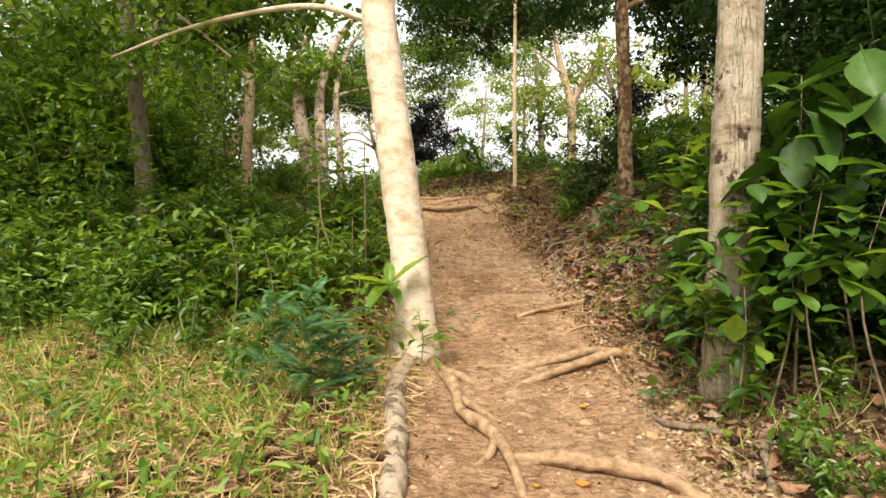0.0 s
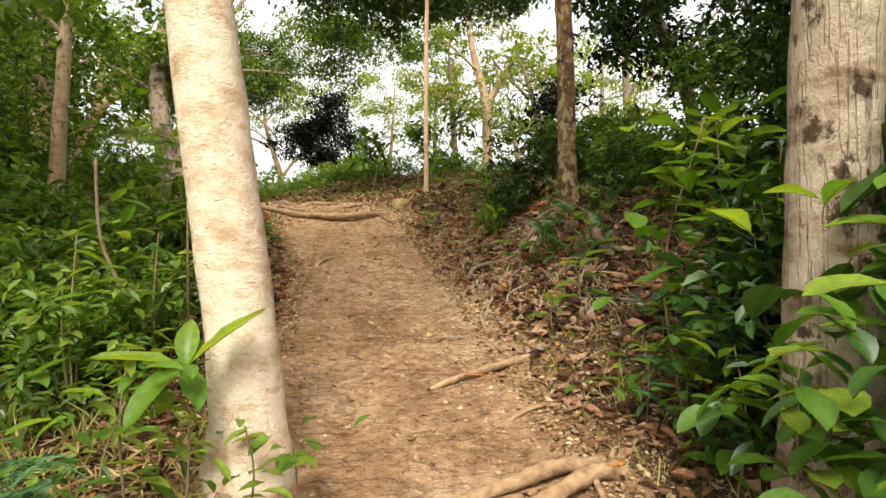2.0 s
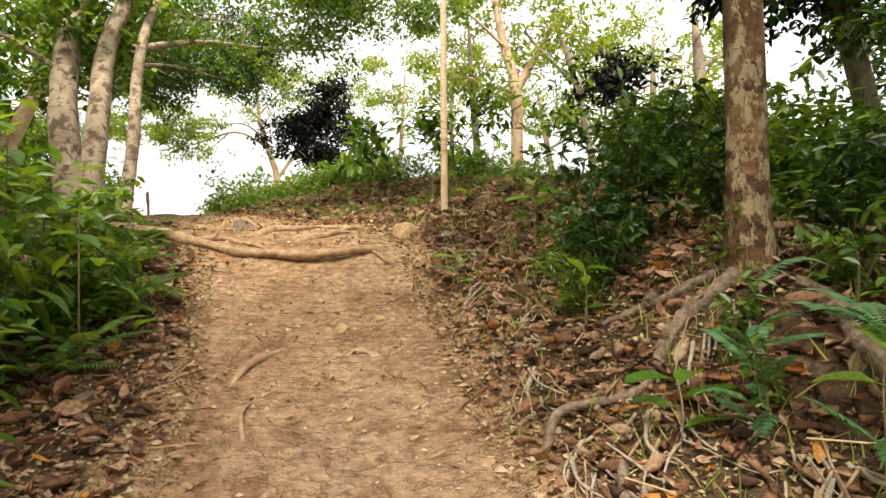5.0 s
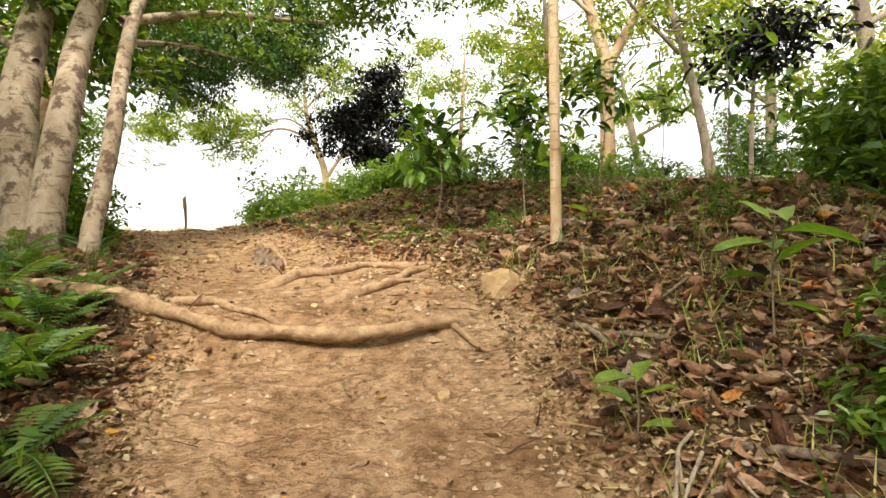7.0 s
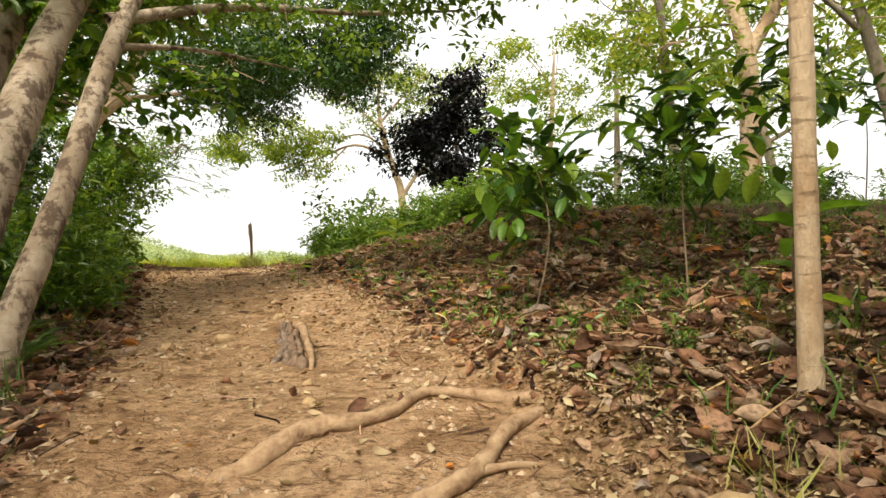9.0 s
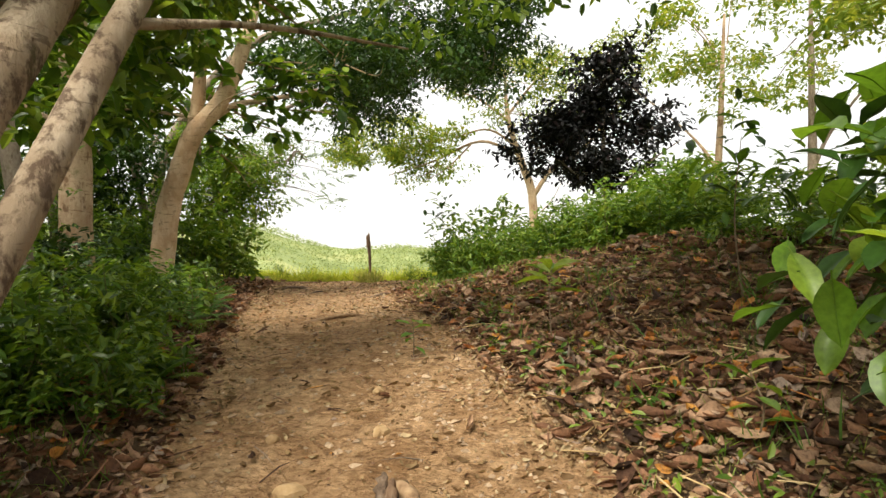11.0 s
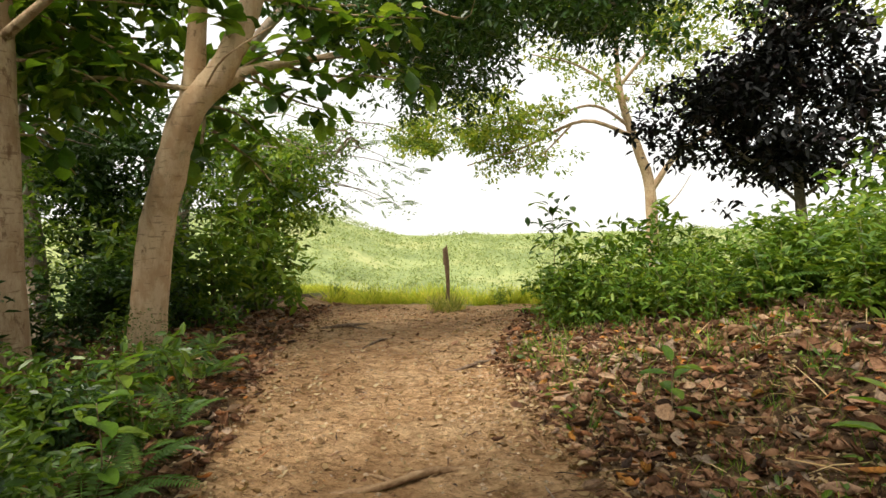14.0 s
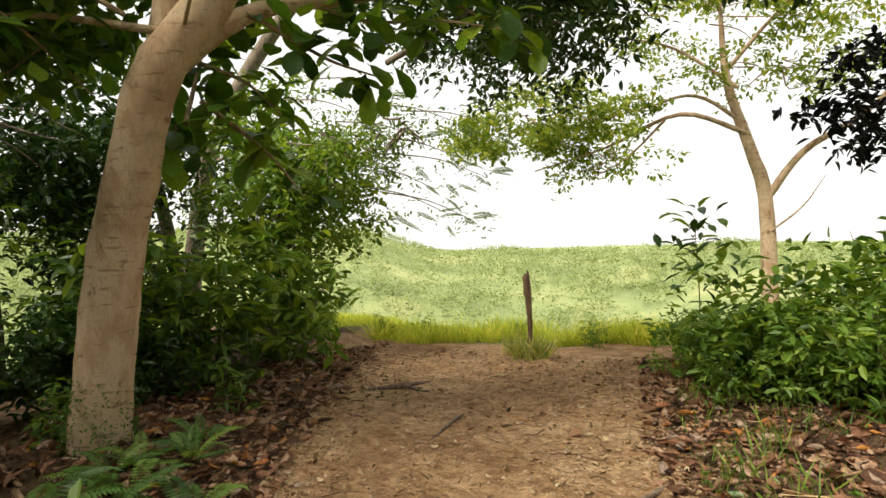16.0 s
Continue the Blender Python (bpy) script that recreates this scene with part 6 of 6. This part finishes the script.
def pebbles():
    n = 15000
    x, y = rng.uniform(-9, 2.6, n * 4), rng.uniform(1, 25, n * 4)
    d, w = off_path(x, y)
    k = (np.abs(d) < w * 1.25) & (rng.random(len(x)) < 0.35 + 0.65 * (d > w * 0.4))
    x, y = x[k][:n], y[k][:n]
    n = len(x)
    V = np.array([(1, 0, 0), (-1, 0.1, 0), (0.1, 0.9, 0), (0, -0.8, 0), (0.1, 0.1, 0.6), (0, 0, -0.6)])
    F = np.array([(0, 2, 4), (2, 1, 4), (1, 3, 4), (3, 0, 4), (2, 0, 5), (1, 2, 5), (3, 1, 5), (0, 3, 5)])
    at = np.column_stack([x, y, height(x, y)])
    ax = np.column_stack([rng.normal(size=(n, 2)), np.zeros(n)])
    V1, F1 = spread((V, F), at, ax, np.tile([0, 0, 1.0], (n, 1)), 0.006 + 0.022 * rng.random(n) ** 3)
    n = 900
    x, y = rng.uniform(-6, 2.4, 12 * n), rng.uniform(2, 24, 12 * n)
    d, w = off_path(x, y)
    k = (np.abs(d) < w * 1.3) & (wave(x, y, 1.1, 52) + 0.5 * (d > w * 0.4) > 0.25)
    x, y = x[k][:n], y[k][:n]
    n = len(x)
    at = np.column_stack([x, y, height(x, y) - 0.004])
    ax = np.column_stack([rng.normal(size=(n, 2)), rng.normal(size=n) * 0.2])
    V2, F2 = spread((V * np.array([1, 0.9, 0.55]), F), at, ax, np.tile([0, 0, 1.0], (n, 1)), 0.02 + 0.045 * rng.random(n) ** 2.5)
    tagged(new("embedded_stones", mesh_of("embedded_stones", V2, [F2], PEBBLE, smooth=False)), "flat tan stones trodden into the earth", "stones", kind="stuff")
    tagged(new("pebbles", mesh_of("pebbles", V1, [F1], PEBBLE, smooth=False)), "small tan pebbles and grit on the path", "pebbles", kind="stuff")


litter()
pebbles()


def yellow_leaves():
    for x, y, s in ((1.0, 4.0, 0.09), (0.75, 2.95, 0.11), (0.5, 2.95, 0.07), (-1.4, 3.1, 0.12), (-1.75, 3.35, 0.12), (-0.05, 10.2, 0.06), (0.3, 10.9, 0.06), (-0.9, 10.6, 0.08), (0.2, 12.3, 0.06), (0.55, 11.9, 0.08), (-0.2, 14.9, 0.07)):
        me = mesh_of("fallen_leaf", curl_shape(0.6)[0], [curl_shape(0.6)[1]], LEAF_YELLOW)
        ob = new("fallen_leaf", me)
        ob.matrix_basis = pose(x, y, hz(x, y) + 0.012, rng.uniform(-10, 10), rng.uniform(-10, 10), rng.uniform(0, 360)) @ Matrix.Scale(s, 4)
        tagged(ob, "yellow orange fallen leaf on the earth", "leaf", "yellow fallen leaves")


yellow_leaves()


def grasses():
    def pts(n, xr, yr, clear=0.95):
        x, y = rng.uniform(*xr, n), rng.uniform(*yr, n)
        d, w = off_path(x, y)
        k = np.abs(d) > w * clear
        return np.column_stack([x[k], y[k], np.zeros(k.sum())])
    grass_tufts("verge_grass", pts(2000, (-6.5, -0.1), (1.5, 5.6)), 0.16, GRASS, "sparse green and straw-coloured grass in the clearing")
    grass_tufts("bank_grass", pts(900, (0.4, 3.6), (1.6, 12)), 0.16, GRASS, "thin grass on the leaf-strewn bank")
    grass_tufts("mound_grass", pts(900, (-4.5, 4), (20.0, 24.5), 1.05), 0.2, LEAF_FERN_BUSH, "green grass on the mound")
    grass_tufts("mound_weeds", pts(420, (-4.0, 5), (9.5, 20), 1.1), 0.24, LEAF_FERN, "green weeds growing through the fallen leaves", 5)
    grass_tufts("verge_tufts", pts(2600, (-4.6, 5), (11.5, 20), 1.05), 0.12, LEAF_FERN_BUSH, "short grass tufts among fallen leaves")
    x, y = rng.uniform(-13, 2, 9000), rng.uniform(25.3, 29, 9000)
    k = wave(x, y, 1.3, 31) + (y - 25.9 - 1.5 * np.exp(-((x + 5.1) / 1.0) ** 4)) * 0.9 > 0.1
    x, y = x[k], y[k]
    grass_tufts("crest_grass", np.column_stack([x, y, 0 * x]), 0.2, GRASS_SUN, "tall grass in sunlit colours on the far side of the crest")
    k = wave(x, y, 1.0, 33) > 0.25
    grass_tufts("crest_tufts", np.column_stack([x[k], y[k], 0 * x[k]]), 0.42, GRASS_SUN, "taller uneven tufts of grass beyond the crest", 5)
    a, r = rng.uniform(0, 6.28, 60), rng.uniform(0.05, 0.32, 60)
    grass_tufts("post_grass", np.column_stack([-6.45 + r * np.cos(a), 24.95 + r * np.sin(a), 0 * a]), 0.34, GRASS, "green weeds round the foot of the post")
    grass_tufts("tall_grass", pts(1500, (-8, -1.0), (2.4, 6.8)), 0.24, GRASS, "tall green and dry grass at the edge of the clearing", 6)
    n = 9000
    x, y = rng.uniform(-5, 3.5, n), rng.uniform(9.5, 21, n)
    d, w = off_path(x, y)
    k = (d > w * 0.98) & (d < w + 3.5) & (wave(x, y, 1.9, 44) + 0.9 * np.exp(-((d - w - 0.35) / 0.4) ** 2) * (y > 14) > 0.35)
    P = np.column_stack([x[k], y[k], height(x[k], y[k]) + rng.uniform(0.02, 0.14, k.sum())])
    tagged(new("mound_herbs", leaf_cloud("mound_herbs", P, LEAF_MID, 0.07, 0.45, True, 0.2, 0.0)), "small green herbs growing through the fallen leaves", "herbs", kind="stuff")
    # low leafy herbs in the clearing
    n = 4200
    x, y = rng.uniform(-6, -0.2, n), rng.uniform(2.0, 5.6, n)
    d, w = off_path(x, y)
    k = d < -w
    P = np.column_stack([x[k], y[k], height(x[k], y[k]) + rng.uniform(0.02, 0.22, k.sum())])
    tagged(new("clearing_herbs", leaf_cloud("clearing_herbs", P, LEAF_FERN_BUSH, 0.09, 0.4, True, 0.2, 0.0)), "low bright leafy herbs in the clearing", "herbs", kind="stuff")


grasses()
for k in range(44):
    y = rng.uniform(9.0, 22)
    c = float(np.interp(y, PATH_Y, PATH_X) - np.interp(y, PATH_Y, PATH_W))
    fern(c - rng.uniform(0.3, 1.3), y, rng.uniform(0.35, 0.6), int(rng.integers(6, 10)))
for k in range(40):
    y = rng.uniform(19.5, 24.5)
    c = float(np.interp(y, PATH_Y, PATH_X) + np.interp(y, PATH_Y, PATH_W))
    y = max(y, 22.6 - 0.3 * k / 4)
    fern(max(c + rng.uniform(0.9, 5.0), -4.67 + (23.9 - y) / 0.69), y, rng.uniform(0.45, 0.7), int(rng.integers(6, 9)), "bright bracken fern on the mound", group="bracken on the mound", lift=0.4)
for x, y, s, n in ((-0.93, 3.75, 0.42, 26), (-0.72, 3.95, 0.36, 18), (-1.2, 3.85, 0.34, 18), (-0.85, 4.1, 0.36, 16), (1.5, 3.9, 0.2, 8), (2.05, 5.0, 0.34, 10), (-2.2, 3.2, 0.2, 6), (2.5, 6.1, 0.3, 8), (2.13, 7.51, 0.32, 12), (2.25, 7.05, 0.32, 12), (2.55, 7.02, 0.32, 12)):
    fern(x, y, s, n, "blue-green feathery seedling with fine leaflets", FEATHERS, "feathery_seedling", "seedling", "feathery seedlings", 0.65 if n > 8 else 0.15)


def far_woods():
    """Trees and bushes on the far slopes, their leaf colour paled for haze."""
    n = 15000
    az, r = rng.uniform(-0.5, 1.6, n), 85 + 205 * rng.random(n)
    x, y = -5 - r * np.sin(az), 17 + r * np.cos(az)
    k = wave(x, y, 0.03, 21) + 0.7 * wave(x, y, 0.11, 22) + 0.9 * rng.random(n) > 0.1
    x, y = x[k], y[k]
    tall = rng.uniform(0.5, 2.4, len(x))
    c = np.column_stack([x, y, height(x, y) + tall])
    P = clump_points(c, 11, 1.0)
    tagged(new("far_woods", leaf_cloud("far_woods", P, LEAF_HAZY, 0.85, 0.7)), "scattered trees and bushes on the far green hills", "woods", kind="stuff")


far_woods()
for x, y, s in ((-1.15, 10.3, 0.62), (-1.35, 9.7, 0.66), (-1.5, 10.9, 0.55), (-1.75, 11.5, 0.5), (-1.25, 9.0, 0.5), (-5.3, 18.0, 0.55), (-4.9, 17.4, 0.5), (-6.6, 19.0, 0.55), (-7.2, 19.4, 0.45), (-6.9, 18.8, 0.6)):
    fern(x, y, s, 8)
